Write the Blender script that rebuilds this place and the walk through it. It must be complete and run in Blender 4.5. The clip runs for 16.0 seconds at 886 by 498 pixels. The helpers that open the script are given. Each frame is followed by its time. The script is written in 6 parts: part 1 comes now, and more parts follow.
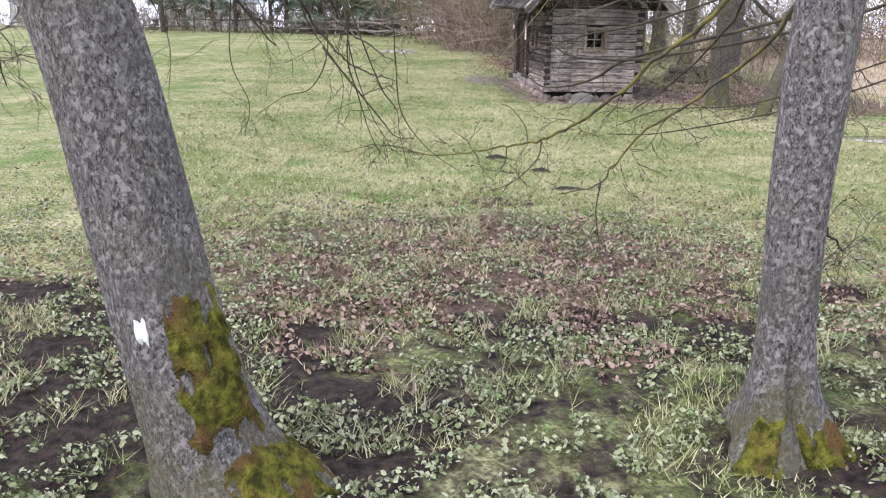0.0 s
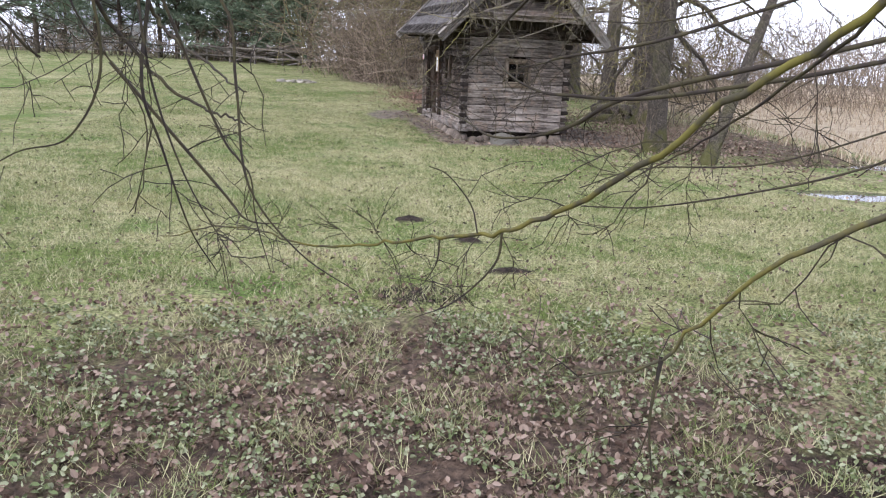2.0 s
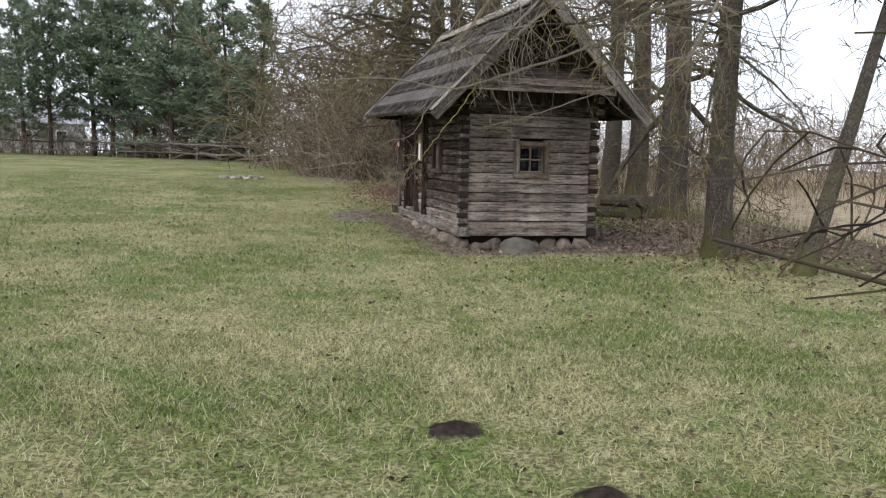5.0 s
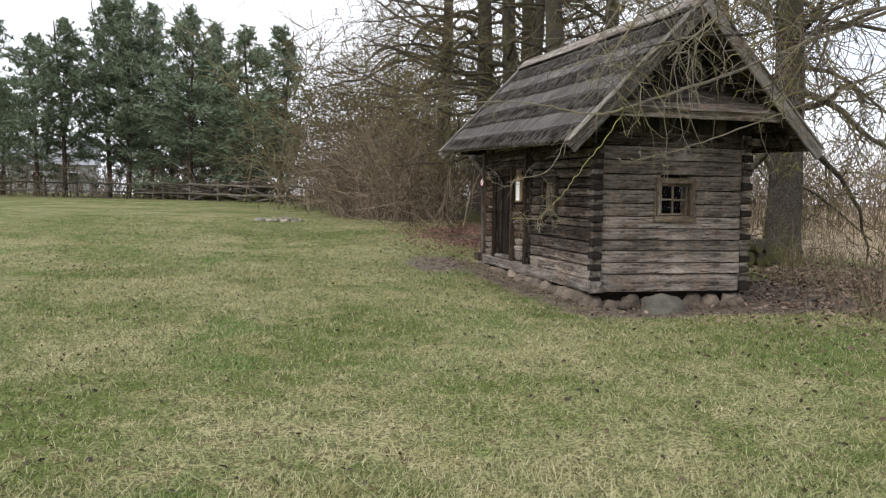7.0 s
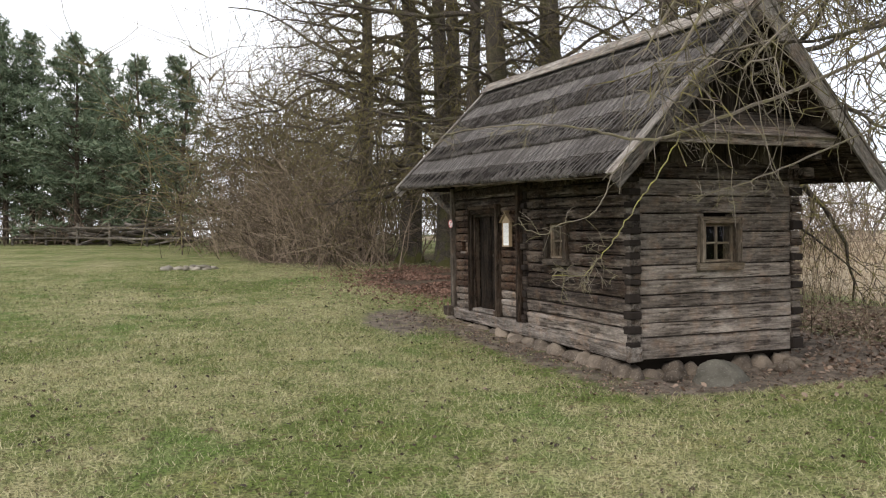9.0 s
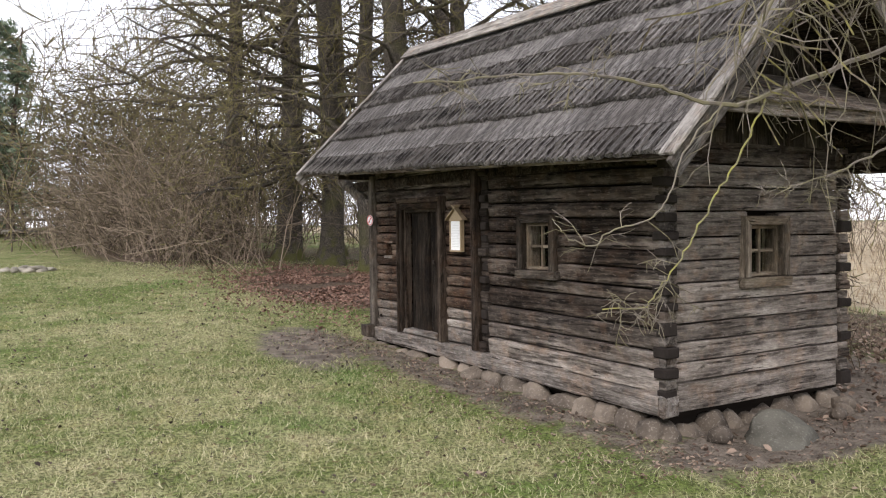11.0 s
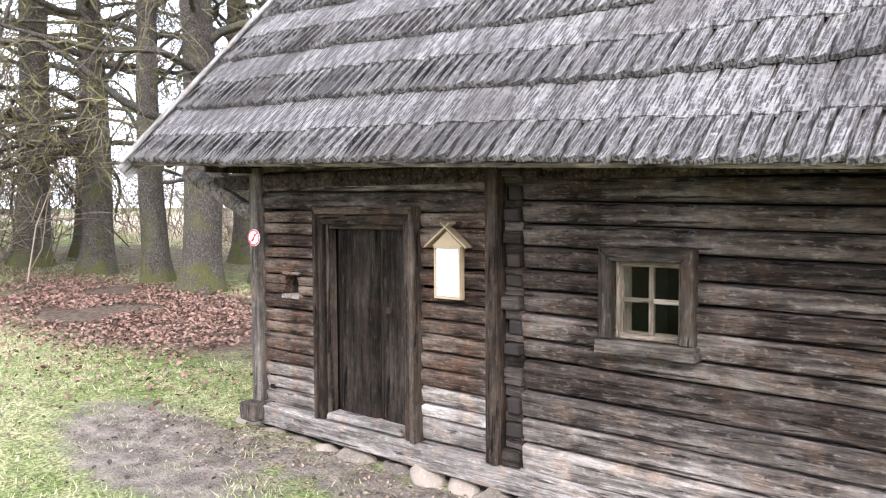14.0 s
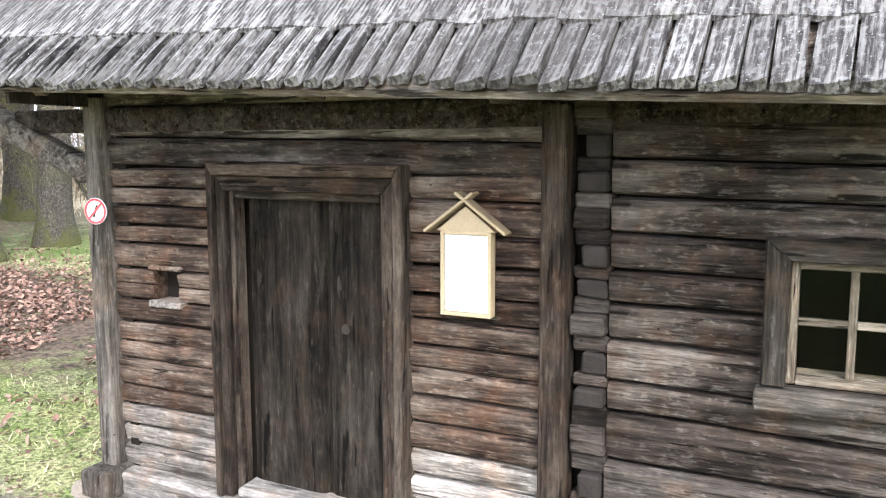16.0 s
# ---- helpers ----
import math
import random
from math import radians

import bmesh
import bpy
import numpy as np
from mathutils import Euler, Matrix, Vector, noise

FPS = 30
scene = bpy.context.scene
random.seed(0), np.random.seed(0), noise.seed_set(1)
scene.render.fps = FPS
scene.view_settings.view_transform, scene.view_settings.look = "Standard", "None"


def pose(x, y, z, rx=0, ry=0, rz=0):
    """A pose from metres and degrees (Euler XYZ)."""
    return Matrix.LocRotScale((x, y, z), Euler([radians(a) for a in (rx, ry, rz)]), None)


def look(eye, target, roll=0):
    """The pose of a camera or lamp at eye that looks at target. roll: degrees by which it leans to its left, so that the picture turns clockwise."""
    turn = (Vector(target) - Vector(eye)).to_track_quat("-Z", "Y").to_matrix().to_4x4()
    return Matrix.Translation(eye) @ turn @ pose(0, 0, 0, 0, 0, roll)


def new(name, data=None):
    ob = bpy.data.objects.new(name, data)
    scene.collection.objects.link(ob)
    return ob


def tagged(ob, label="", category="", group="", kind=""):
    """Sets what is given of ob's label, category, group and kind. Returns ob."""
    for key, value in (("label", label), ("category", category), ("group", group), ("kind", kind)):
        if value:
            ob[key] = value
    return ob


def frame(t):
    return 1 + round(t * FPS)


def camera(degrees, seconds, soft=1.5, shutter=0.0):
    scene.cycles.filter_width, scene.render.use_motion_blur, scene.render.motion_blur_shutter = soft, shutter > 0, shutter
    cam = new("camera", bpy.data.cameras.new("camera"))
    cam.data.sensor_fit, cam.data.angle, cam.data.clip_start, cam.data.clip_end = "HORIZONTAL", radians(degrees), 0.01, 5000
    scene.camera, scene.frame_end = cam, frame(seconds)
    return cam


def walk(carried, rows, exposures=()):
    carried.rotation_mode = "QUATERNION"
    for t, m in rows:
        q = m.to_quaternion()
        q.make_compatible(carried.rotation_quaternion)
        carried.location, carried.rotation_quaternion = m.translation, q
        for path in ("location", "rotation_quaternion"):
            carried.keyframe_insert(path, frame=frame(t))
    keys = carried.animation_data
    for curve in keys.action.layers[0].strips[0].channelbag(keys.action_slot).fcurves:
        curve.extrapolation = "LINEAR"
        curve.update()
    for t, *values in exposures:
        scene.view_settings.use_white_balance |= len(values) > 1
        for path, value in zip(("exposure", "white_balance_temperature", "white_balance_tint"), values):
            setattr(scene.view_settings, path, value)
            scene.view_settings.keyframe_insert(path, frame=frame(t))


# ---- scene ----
cam = camera(57.2, 16.0, soft=1.15)
METRES, EYE = 20.0, 1.7
ROWS = [
    (0.0, 0.0, 0.0, 0.0, 0.22, -14.77, -0.82),
    (0.5, 0.0017, 0.033, -0.0026, -4.08, -15.83, -1.07),
    (1.0, 0.0035, 0.0681, -0.0034, -5.88, -15.02, -1.57),
    (1.5, 0.0039, 0.1003, -0.0028, -5.68, -13.14, -1.95),
    (2.0, 0.0027, 0.1314, -0.0039, -6.41, -12.35, -2.57),
    (2.5, 0.0037, 0.1669, -0.0068, -6.14, -12.22, -2.32),
    (3.0, 0.0015, 0.1999, -0.0082, -7.21, -12.32, -1.89),
    (3.5, 0.0025, 0.2367, -0.0086, -8.91, -9.58, -1.13),
    (4.0, 0.0037, 0.2707, -0.0088, -10.49, -8.35, -1.23),
    (6.5, -0.0473, 0.4177, -0.0092, -9.41, -2.39, -1.68),
    (7.0, -0.062, 0.4455, -0.0078, -9.88, -3.12, -0.89),
    (7.5, -0.0738, 0.4744, -0.0043, -5.98, -0.87, 0.18),
    (8.0, -0.0836, 0.499, -0.0011, -6.96, -0.88, -0.12),
    (8.5, -0.0876, 0.5296, -0.0006, -12.34, -1.07, 0.12),
    (9.0, -0.091, 0.5608, 0.0014, -17.2, -0.77, 0.67),
    (11.5, -0.0853, 0.7227, 0.0111, -32.76, -2.99, 0.52),
    (12.0, -0.0853, 0.7538, 0.0148, -38.93, -4.83, -0.46),
    (12.5, -0.0828, 0.785, 0.0161, -39.19, -4.89, -1.51),
    (13.0, -0.0845, 0.8142, 0.0192, -40.12, -4.96, -0.26),
    (13.5, -0.0782, 0.8438, 0.0184, -41.9, -4.89, -0.2),
    (14.0, -0.0728, 0.8711, 0.0226, -45.61, -2.98, 0.35),
    (14.5, -0.066, 0.8967, 0.0252, -51.73, -3.14, -0.53),
    (15.0, -0.0537, 0.9202, 0.0265, -52.03, -3.92, -0.33),
    (15.5, -0.0421, 0.9464, 0.0268, -57.06, -4.48, -0.49),
    (16.0, -0.0304, 0.9684, 0.026, -60.43, -7.14, 0.05),
]
EXPOSURES = [(0.0, 1.05, 5950, 20), (1.0, 0.9, 5950, 20), (2.0, 0.68, 5950, 19), (3.5, 0.62, 5950, 19), (4.0, 0.22, 6050, 18), (4.2, 0.2, 6100, 16), (6.3, 0.2, 6600, 12), (7.0, 0.15, 6600, 12),
             (7.5, -0.25, 6650, 12), (8.0, -0.2, 6650, 12), (8.5, 0.05, 6750, 12), (9.0, 0.12, 6800, 12), (11.5, 0.66, 6500, 15), (12.0, 0.95, 6450, 15), (12.5, 1.15, 6350, 16),
             (13.0, 1.25, 6150, 16), (13.5, 1.55, 6050, 15), (14.0, 1.82, 5950, 15), (14.5, 1.7, 5950, 15), (15.0, 1.85, 5950, 15), (15.5, 2.08, 5900, 14), (16.0, 2.15, 5950, 10)]
walk(cam, [(t, pose(METRES * x, METRES * y, METRES * z + EYE, 90 + pitch, roll, yaw)) for t, x, y, z, yaw, pitch, roll in ROWS], EXPOSURES)

# ---- world and sun: bright overcast day ----
SUN_ELEV, SUN_AZ = radians(40), radians(229)
world = bpy.data.worlds.new("overcast_sky")
scene.world = world
world.use_nodes = True
wn, wl = world.node_tree.nodes, world.node_tree.links
wn.clear()
w_out, w_bg = wn.new("ShaderNodeOutputWorld"), wn.new("ShaderNodeBackground")
sky = wn.new("ShaderNodeTexSky")
sky.sky_type, sky.sun_disc, sky.sun_elevation, sky.sun_rotation = "NISHITA", False, SUN_ELEV, SUN_AZ
w_tc, w_map, w_noise, w_ramp, w_mix = (wn.new("ShaderNodeTexCoord"), wn.new("ShaderNodeMapping"), wn.new("ShaderNodeTexNoise"),
                                       wn.new("ShaderNodeValToRGB"), wn.new("ShaderNodeMixRGB"))
w_map.inputs["Scale"].default_value = (1.0, 1.0, 3.5)
w_noise.inputs["Scale"].default_value, w_noise.inputs["Detail"].default_value = 2.2, 6.0
w_ramp.color_ramp.elements[0].position, w_ramp.color_ramp.elements[0].color = 0.32, (7.6, 8.2, 9.4, 1)
w_ramp.color_ramp.elements[1].position, w_ramp.color_ramp.elements[1].color = 0.68, (10.8, 11.0, 11.4, 1)
w_mix.inputs["Fac"].default_value = 0.86
wl.new(w_tc.outputs["Generated"], w_map.inputs["Vector"])
wl.new(w_map.outputs["Vector"], w_noise.inputs["Vector"])
wl.new(w_noise.outputs["Fac"], w_ramp.inputs["Fac"])
wl.new(sky.outputs["Color"], w_mix.inputs["Color1"])
wl.new(w_ramp.outputs["Color"], w_mix.inputs["Color2"])
wl.new(w_mix.outputs["Color"], w_bg.inputs["Color"])
w_bg.inputs["Strength"].default_value = 0.15
wl.new(w_bg.outputs["Background"], w_out.inputs["Surface"])
sun_data = bpy.data.lights.new("sun", "SUN")
sun_data.energy, sun_data.angle, sun_data.color = 1.5, radians(20), (1.0, 0.96, 0.9)
sun = new("sun", sun_data)
sun.matrix_world = look((-16, -8, 18), (0, 6, 0))

# ---- materials ----


class Nodes:
    """A small builder for one procedural material."""

    def __init__(self, name, rough=0.9, spec=0.2):
        self.mat = bpy.data.materials.new(name)
        self.mat.use_nodes = True
        self.n, self.l = self.mat.node_tree.nodes, self.mat.node_tree.links
        self.bsdf = self.n["Principled BSDF"]
        self.bsdf.inputs["Roughness"].default_value = rough
        self.bsdf.inputs["Specular IOR Level"].default_value = spec
        self.tc = self.n.new("ShaderNodeTexCoord")
        self.geo = self.n.new("ShaderNodeNewGeometry")

    def put(self, socket, value):
        if isinstance(value, bpy.types.NodeSocket):
            self.l.new(value, socket)
        else:
            socket.default_value = value

    def noise(self, scale, detail=4.0, where="Object", stretch=(1, 1, 1), rough=0.55, distort=0.0):
        m, t = self.n.new("ShaderNodeMapping"), self.n.new("ShaderNodeTexNoise")
        m.inputs["Scale"].default_value = stretch
        self.l.new(self.geo.outputs["Position"] if where == "World" else self.tc.outputs[where], m.inputs["Vector"])
        self.l.new(m.outputs["Vector"], t.inputs["Vector"])
        t.inputs["Scale"].default_value, t.inputs["Detail"].default_value = scale, detail
        t.inputs["Roughness"].default_value, t.inputs["Distortion"].default_value = rough, distort
        return t.outputs["Fac"]

    def voronoi(self, scale, where="Object", stretch=(1, 1, 1)):
        m, t = self.n.new("ShaderNodeMapping"), self.n.new("ShaderNodeTexVoronoi")
        m.inputs["Scale"].default_value = stretch
        self.l.new(self.geo.outputs["Position"] if where == "World" else self.tc.outputs[where], m.inputs["Vector"])
        self.l.new(m.outputs["Vector"], t.inputs["Vector"])
        t.inputs["Scale"].default_value = scale
        return t.outputs["Distance"]

    def span(self, value, a, b, lo=0.0, hi=1.0):
        r = self.n.new("ShaderNodeMapRange")
        self.put(r.inputs["Value"], value)
        for key, v in (("From Min", a), ("From Max", b), ("To Min", lo), ("To Max", hi)):
            r.inputs[key].default_value = v
        return r.outputs["Result"]

    def mix(self, fac, a, b, mode="MIX"):
        m = self.n.new("ShaderNodeMixRGB")
        m.blend_type = mode
        self.put(m.inputs["Fac"], fac)
        for key, v in (("Color1", a), ("Color2", b)):
            self.put(m.inputs[key], v if isinstance(v, bpy.types.NodeSocket) else (*v, 1) if len(v) == 3 else v)
        return m.outputs["Color"]

    def maths(self, op, a, b):
        m = self.n.new("ShaderNodeMath")
        m.operation = op
        self.put(m.inputs[0], a)
        self.put(m.inputs[1], b)
        return m.outputs["Value"]

    def random(self):
        return self.n.new("ShaderNodeObjectInfo").outputs["Random"]

    def island(self):
        return self.geo.outputs["Random Per Island"]

    def done(self, colour, height=None, strength=0.4, distance=0.02, rough=None):
        self.put(self.bsdf.inputs["Base Color"], colour if isinstance(colour, bpy.types.NodeSocket) else (*colour, 1))
        if height is not None:
            b = self.n.new("ShaderNodeBump")
            b.inputs["Strength"].default_value, b.inputs["Distance"].default_value = strength, distance
            self.l.new(height, b.inputs["Height"])
            self.l.new(b.outputs["Normal"], self.bsdf.inputs["Normal"])
        if rough is not None:
            self.put(self.bsdf.inputs["Roughness"], rough)
        return self.mat


def old_wood(name, dark, mid, pale, weather=0.5, stretch=(1.2, 14, 14)):
    """Weathered timber: grain along one axis, bleached streaks, dark checks and knots."""
    s = Nodes(name, 0.9, 0.08)
    k = [c / 14 for c in stretch]

    def run(f):
        return tuple(f if c < 0.2 else 1.0 for c in k)
    grain = s.noise(70, 4, "Object", run(0.06), 0.55, 0.3)
    band = s.noise(16, 5, "Object", run(0.10), 0.55, 0.6)
    blotch = s.noise(2.4, 5, "World")
    cloud = s.noise(5, 4, "Object", run(0.35))
    r = s.random()
    col = s.mix(s.span(s.maths("ADD", s.maths("MULTIPLY", grain, 0.5), s.maths("MULTIPLY", band, 0.5)), 0.40, 0.62), dark, mid)
    col = s.mix(s.span(s.noise(7, 4, "World"), 0.50, 0.66, 0, 0.4), col, (mid[0] * 1.25, mid[1] * 0.98, mid[2] * 0.78))
    wear = s.maths("ADD", s.span(blotch, 0.40, 0.66), s.span(r, 0, 1, -0.45, 0.35))
    wear = s.maths("MULTIPLY", s.span(wear, 0.0, 1.0, 0.10 * weather, weather), s.span(s.maths("ADD", s.maths("MULTIPLY", band, 0.6), s.maths("MULTIPLY", cloud, 0.4)), 0.42, 0.62))
    col = s.mix(wear, col, pale)
    fleck = s.span(s.noise(46, 4, "Object", run(0.2)), 0.62, 0.68, 0, 0.3)
    col = s.mix(fleck, col, pale)
    crack = s.span(s.noise(26, 4, "Object", run(0.09), 0.6), 0.625, 0.655, 0, 0.8)
    col = s.mix(crack, col, tuple(0.3 * c for c in dark))
    knot = s.span(s.voronoi(2.6, "Object", run(0.6)), 0.035, 0.07, 0.8, 0)
    col = s.mix(knot, col, tuple(0.5 * c for c in dark))
    fibre = s.noise(130, 4, "Object", run(0.10), 0.65, 0.4)
    mottle = s.noise(38, 5, "Object", run(0.45), 0.7)
    col = s.mix(s.span(mottle, 0.56, 0.68, 0, 0.38 * weather), col, pale)
    col = s.mix(s.span(s.noise(9, 5, "Object", run(0.4), 0.65), 0.54, 0.68, 0, 0.55), col, tuple(0.6 * c for c in dark))
    nail = s.span(s.voronoi(9, "World"), 0.030, 0.045, 0.85, 0)
    col = s.mix(nail, col, tuple(0.4 * c for c in dark))
    tone = s.maths("MULTIPLY", s.span(r, 0, 1, 0.68, 1.36), s.span(s.maths("ADD", s.maths("MULTIPLY", fibre, 0.55), s.maths("MULTIPLY", mottle, 0.45)), 0.36, 0.64, 0.62, 1.36))
    col = s.mix(1.0, col, s.mix(1.0, (1, 1, 1), tone, "MULTIPLY"), "MULTIPLY")
    h = s.maths("SUBTRACT", s.maths("ADD", s.maths("ADD", grain, fibre), band), s.maths("MULTIPLY", crack, 1.5))
    return s.done(col, h, 1.0, 0.014)


def bark(name, dark, pale, moss, moss_amount=0.4):
    s = Nodes(name, 0.95, 0.1)
    ridge = s.noise(52, 6, "Object", (1.3, 1.3, 0.7), 0.75, 1.0)
    spot = s.noise(44, 5, "Object", (1, 1, 0.8))
    patch = s.noise(5, 4, "Object")
    col = s.mix(s.span(ridge, 0.40, 0.60), dark, pale)
    col = s.mix(s.span(spot, 0.54, 0.62, 0, 0.7), col, tuple(min(1, 1.6 * c) for c in pale))
    col = s.mix(s.span(patch, 0.50, 0.66, 0, 0.55), col, tuple(0.42 * c for c in pale))
    col = s.mix(s.span(s.noise(13, 5, "Object", (1, 1, 0.7), 0.65), 0.57, 0.68, 0, 0.38), col, (pale[0] * 1.25, pale[1] * 1.32, pale[2] * 1.2))
    col = s.mix(s.span(s.noise(1.9, 5, "World"), 0.50, 0.70, 0, moss_amount), col, moss)
    sep = s.n.new("ShaderNodeSeparateXYZ")
    s.l.new(s.tc.outputs["Object"], sep.inputs["Vector"])
    foot = s.maths("ADD", sep.outputs["Z"], s.span(s.noise(4, 5, "World"), 0.3, 0.7, -0.5, 0.5))
    col = s.mix(s.span(foot, 0.05, 0.45, moss_amount * 1.5, 0), col, (moss[0] * 0.8, moss[1] * 0.8, moss[2] * 0.6))
    return s.done(col, s.maths("ADD", ridge, s.maths("MULTIPLY", spot, 0.5)), 1.0, 0.03)


def twig_wood(name, a, b, moss, amount):
    s = Nodes(name, 0.9, 0.15)
    col = s.mix(s.island(), a, b)
    col = s.mix(s.span(s.noise(9, 5, "World"), 0.44, 0.60, 0, amount), col, moss)
    return s.done(col)


def leaf_mat(name, colours, rough=0.75):
    s = Nodes(name, rough, 0.25)
    ramp = s.n.new("ShaderNodeValToRGB")
    ramp.color_ramp.interpolation = "CONSTANT"
    el = ramp.color_ramp.elements
    for k, c in enumerate(colours):
        e = el[k] if k < 2 else el.new(0.5)
        e.position = k / len(colours)
        e.color = (*c, 1)
    s.l.new(s.island(), ramp.inputs["Fac"])
    return s.done(ramp.outputs["Color"])


def grass_colour(s):
    """Mown winter lawn: greener and straw-coloured patches, at three scales."""
    big = s.noise(0.5, 4, "World")
    small = s.noise(3.4, 5, "World")
    tiny = s.noise(14, 4, "World")
    patch = s.maths("ADD", s.maths("MULTIPLY", big, 0.40), s.maths("ADD", s.maths("MULTIPLY", small, 0.34), s.maths("MULTIPLY", tiny, 0.26)))
    col = s.mix(s.span(patch, 0.43, 0.60), (0.145, 0.19, 0.05), (0.43, 0.395, 0.215))
    col = s.mix(s.span(s.noise(1.7, 5, "World", (1, 1, 1), 0.65), 0.56, 0.68, 0, 0.5), col, (0.20, 0.20, 0.045))
    return s.mix(s.span(s.noise(0.8, 4, "World"), 0.56, 0.68, 0, 0.75), col, (0.105, 0.19, 0.036))


def ground_mat():
    s = Nodes("lawn_soil", 0.95, 0.1)
    grass = grass_colour(s)
    fine = s.noise(38, 6, "World")
    grass = s.mix(s.span(fine, 0.40, 0.58), s.mix(0.75, grass, (0.045, 0.045, 0.02)), grass)
    speck = s.span(s.noise(13, 4, "World"), 0.60, 0.66, 0, 0.75)
    grass = s.mix(speck, grass, (0.13, 0.085, 0.05))
    soil = s.mix(s.span(s.noise(16, 6, "World"), 0.35, 0.7), (0.012, 0.009, 0.0075), (0.055, 0.040, 0.030))
    path = s.mix(s.span(s.noise(6, 6, "World"), 0.35, 0.7), (0.10, 0.082, 0.065), (0.25, 0.208, 0.168))
    litter = s.mix(s.span(s.noise(19, 5, "World"), 0.35, 0.65), (0.045, 0.033, 0.025), (0.15, 0.105, 0.075))
    reed = s.mix(s.span(s.noise(3, 6, "World", (1, 1, 1)), 0.3, 0.7), (0.26, 0.20, 0.13), (0.48, 0.41, 0.29))
    cover = s.n.new("ShaderNodeVertexColor")
    cover.layer_name = "cover"
    sep = s.n.new("ShaderNodeSeparateColor")
    s.l.new(cover.outputs["Color"], sep.inputs["Color"])
    brk = s.noise(5.5, 6, "World", (1, 1, 1), 0.65)

    def mask(ch, soft=0.16):
        return s.span(s.maths("ADD", sep.outputs[ch], s.maths("SUBTRACT", brk, 0.5)), 0.5 - soft, 0.5 + soft)
    col = s.mix(mask("Red"), grass, soil)
    col = s.mix(mask("Green"), col, litter)
    col = s.mix(mask("Blue"), col, path)
    col = s.mix(s.span(cover.outputs["Alpha"], 0.4, 0.7), reed, col)
    return s.done(col, s.maths("ADD", fine, s.noise(9, 5, "World")), 0.9, 0.05)


MAT_GROUND = ground_mat()


def blade_mat():
    s = Nodes("grass_blade", 0.8, 0.2)
    col = s.mix(s.span(s.island(), 0.5, 1.0, 0, 0.8), grass_colour(s), (0.50, 0.45, 0.29))
    col = s.mix(s.span(s.island(), 0.0, 0.38, 0.85, 0), col, (0.035, 0.052, 0.016))
    return s.done(col)


MAT_BLADE = blade_mat()
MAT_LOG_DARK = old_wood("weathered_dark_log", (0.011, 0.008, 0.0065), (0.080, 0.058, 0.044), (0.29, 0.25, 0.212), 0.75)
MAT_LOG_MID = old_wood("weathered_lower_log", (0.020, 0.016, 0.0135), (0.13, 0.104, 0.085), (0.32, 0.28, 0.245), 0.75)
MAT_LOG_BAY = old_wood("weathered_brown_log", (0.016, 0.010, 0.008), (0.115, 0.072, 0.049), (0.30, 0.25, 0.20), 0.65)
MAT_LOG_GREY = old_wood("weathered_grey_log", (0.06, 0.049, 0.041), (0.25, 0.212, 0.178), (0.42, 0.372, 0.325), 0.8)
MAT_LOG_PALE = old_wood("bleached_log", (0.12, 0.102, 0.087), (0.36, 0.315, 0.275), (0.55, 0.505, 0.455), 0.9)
MAT_TRIM = old_wood("window_timber", (0.022, 0.018, 0.014), (0.085, 0.068, 0.053), (0.19, 0.168, 0.145), 0.7)
MAT_SASH = old_wood("pale_sash_timber", (0.11, 0.085, 0.06), (0.25, 0.20, 0.145), (0.36, 0.32, 0.26), 0.7)
MAT_SASH_V = old_wood("pale_sash_stile_timber", (0.11, 0.085, 0.06), (0.25, 0.20, 0.145), (0.36, 0.32, 0.26), 0.7, (14, 14, 1.2))
MAT_DOOR = old_wood("door_plank_timber", (0.005, 0.0038, 0.003), (0.022, 0.0165, 0.012), (0.09, 0.075, 0.06), 0.30, (14, 14, 1.2))
MAT_FRAME_V = old_wood("door_frame_timber", (0.012, 0.0085, 0.0065), (0.052, 0.036, 0.026), (0.14, 0.115, 0.09), 0.5, (14, 14, 1.2))
MAT_POST = old_wood("post_timber", (0.04, 0.033, 0.027), (0.13, 0.108, 0.088), (0.26, 0.23, 0.195), 0.7, (14, 14, 1.2))
MAT_TRIM_X = old_wood("door_head_timber", (0.012, 0.0085, 0.0065), (0.062, 0.042, 0.029), (0.16, 0.125, 0.095), 0.5)
MAT_TRIM_U = old_wood("lintel_timber", (0.022, 0.018, 0.014), (0.085, 0.066, 0.05), (0.19, 0.165, 0.14), 0.7, (14, 1.2, 14))
MAT_SILL_U = old_wood("threshold_timber", (0.06, 0.052, 0.045), (0.17, 0.15, 0.132), (0.30, 0.28, 0.255), 0.8, (14, 1.2, 14))
MAT_END_U = old_wood("notched_log_timber", (0.010, 0.008, 0.0065), (0.045, 0.034, 0.027), (0.12, 0.10, 0.085), 0.4, (14, 1.2, 14))
MAT_END_G = old_wood("grey_notched_timber", (0.03, 0.025, 0.021), (0.115, 0.097, 0.082), (0.24, 0.215, 0.19), 0.7, (14, 1.2, 14))
s = Nodes("log_end_grain", 0.95, 0.1)
MAT_END = s.done(s.mix(s.noise(14, 5), (0.010, 0.008, 0.007), (0.042, 0.034, 0.029)), s.noise(60, 4), 0.6, 0.01)
MAT_BARGE = old_wood("bargeboard_timber", (0.10, 0.088, 0.076), (0.24, 0.215, 0.19), (0.40, 0.37, 0.33), 0.8)
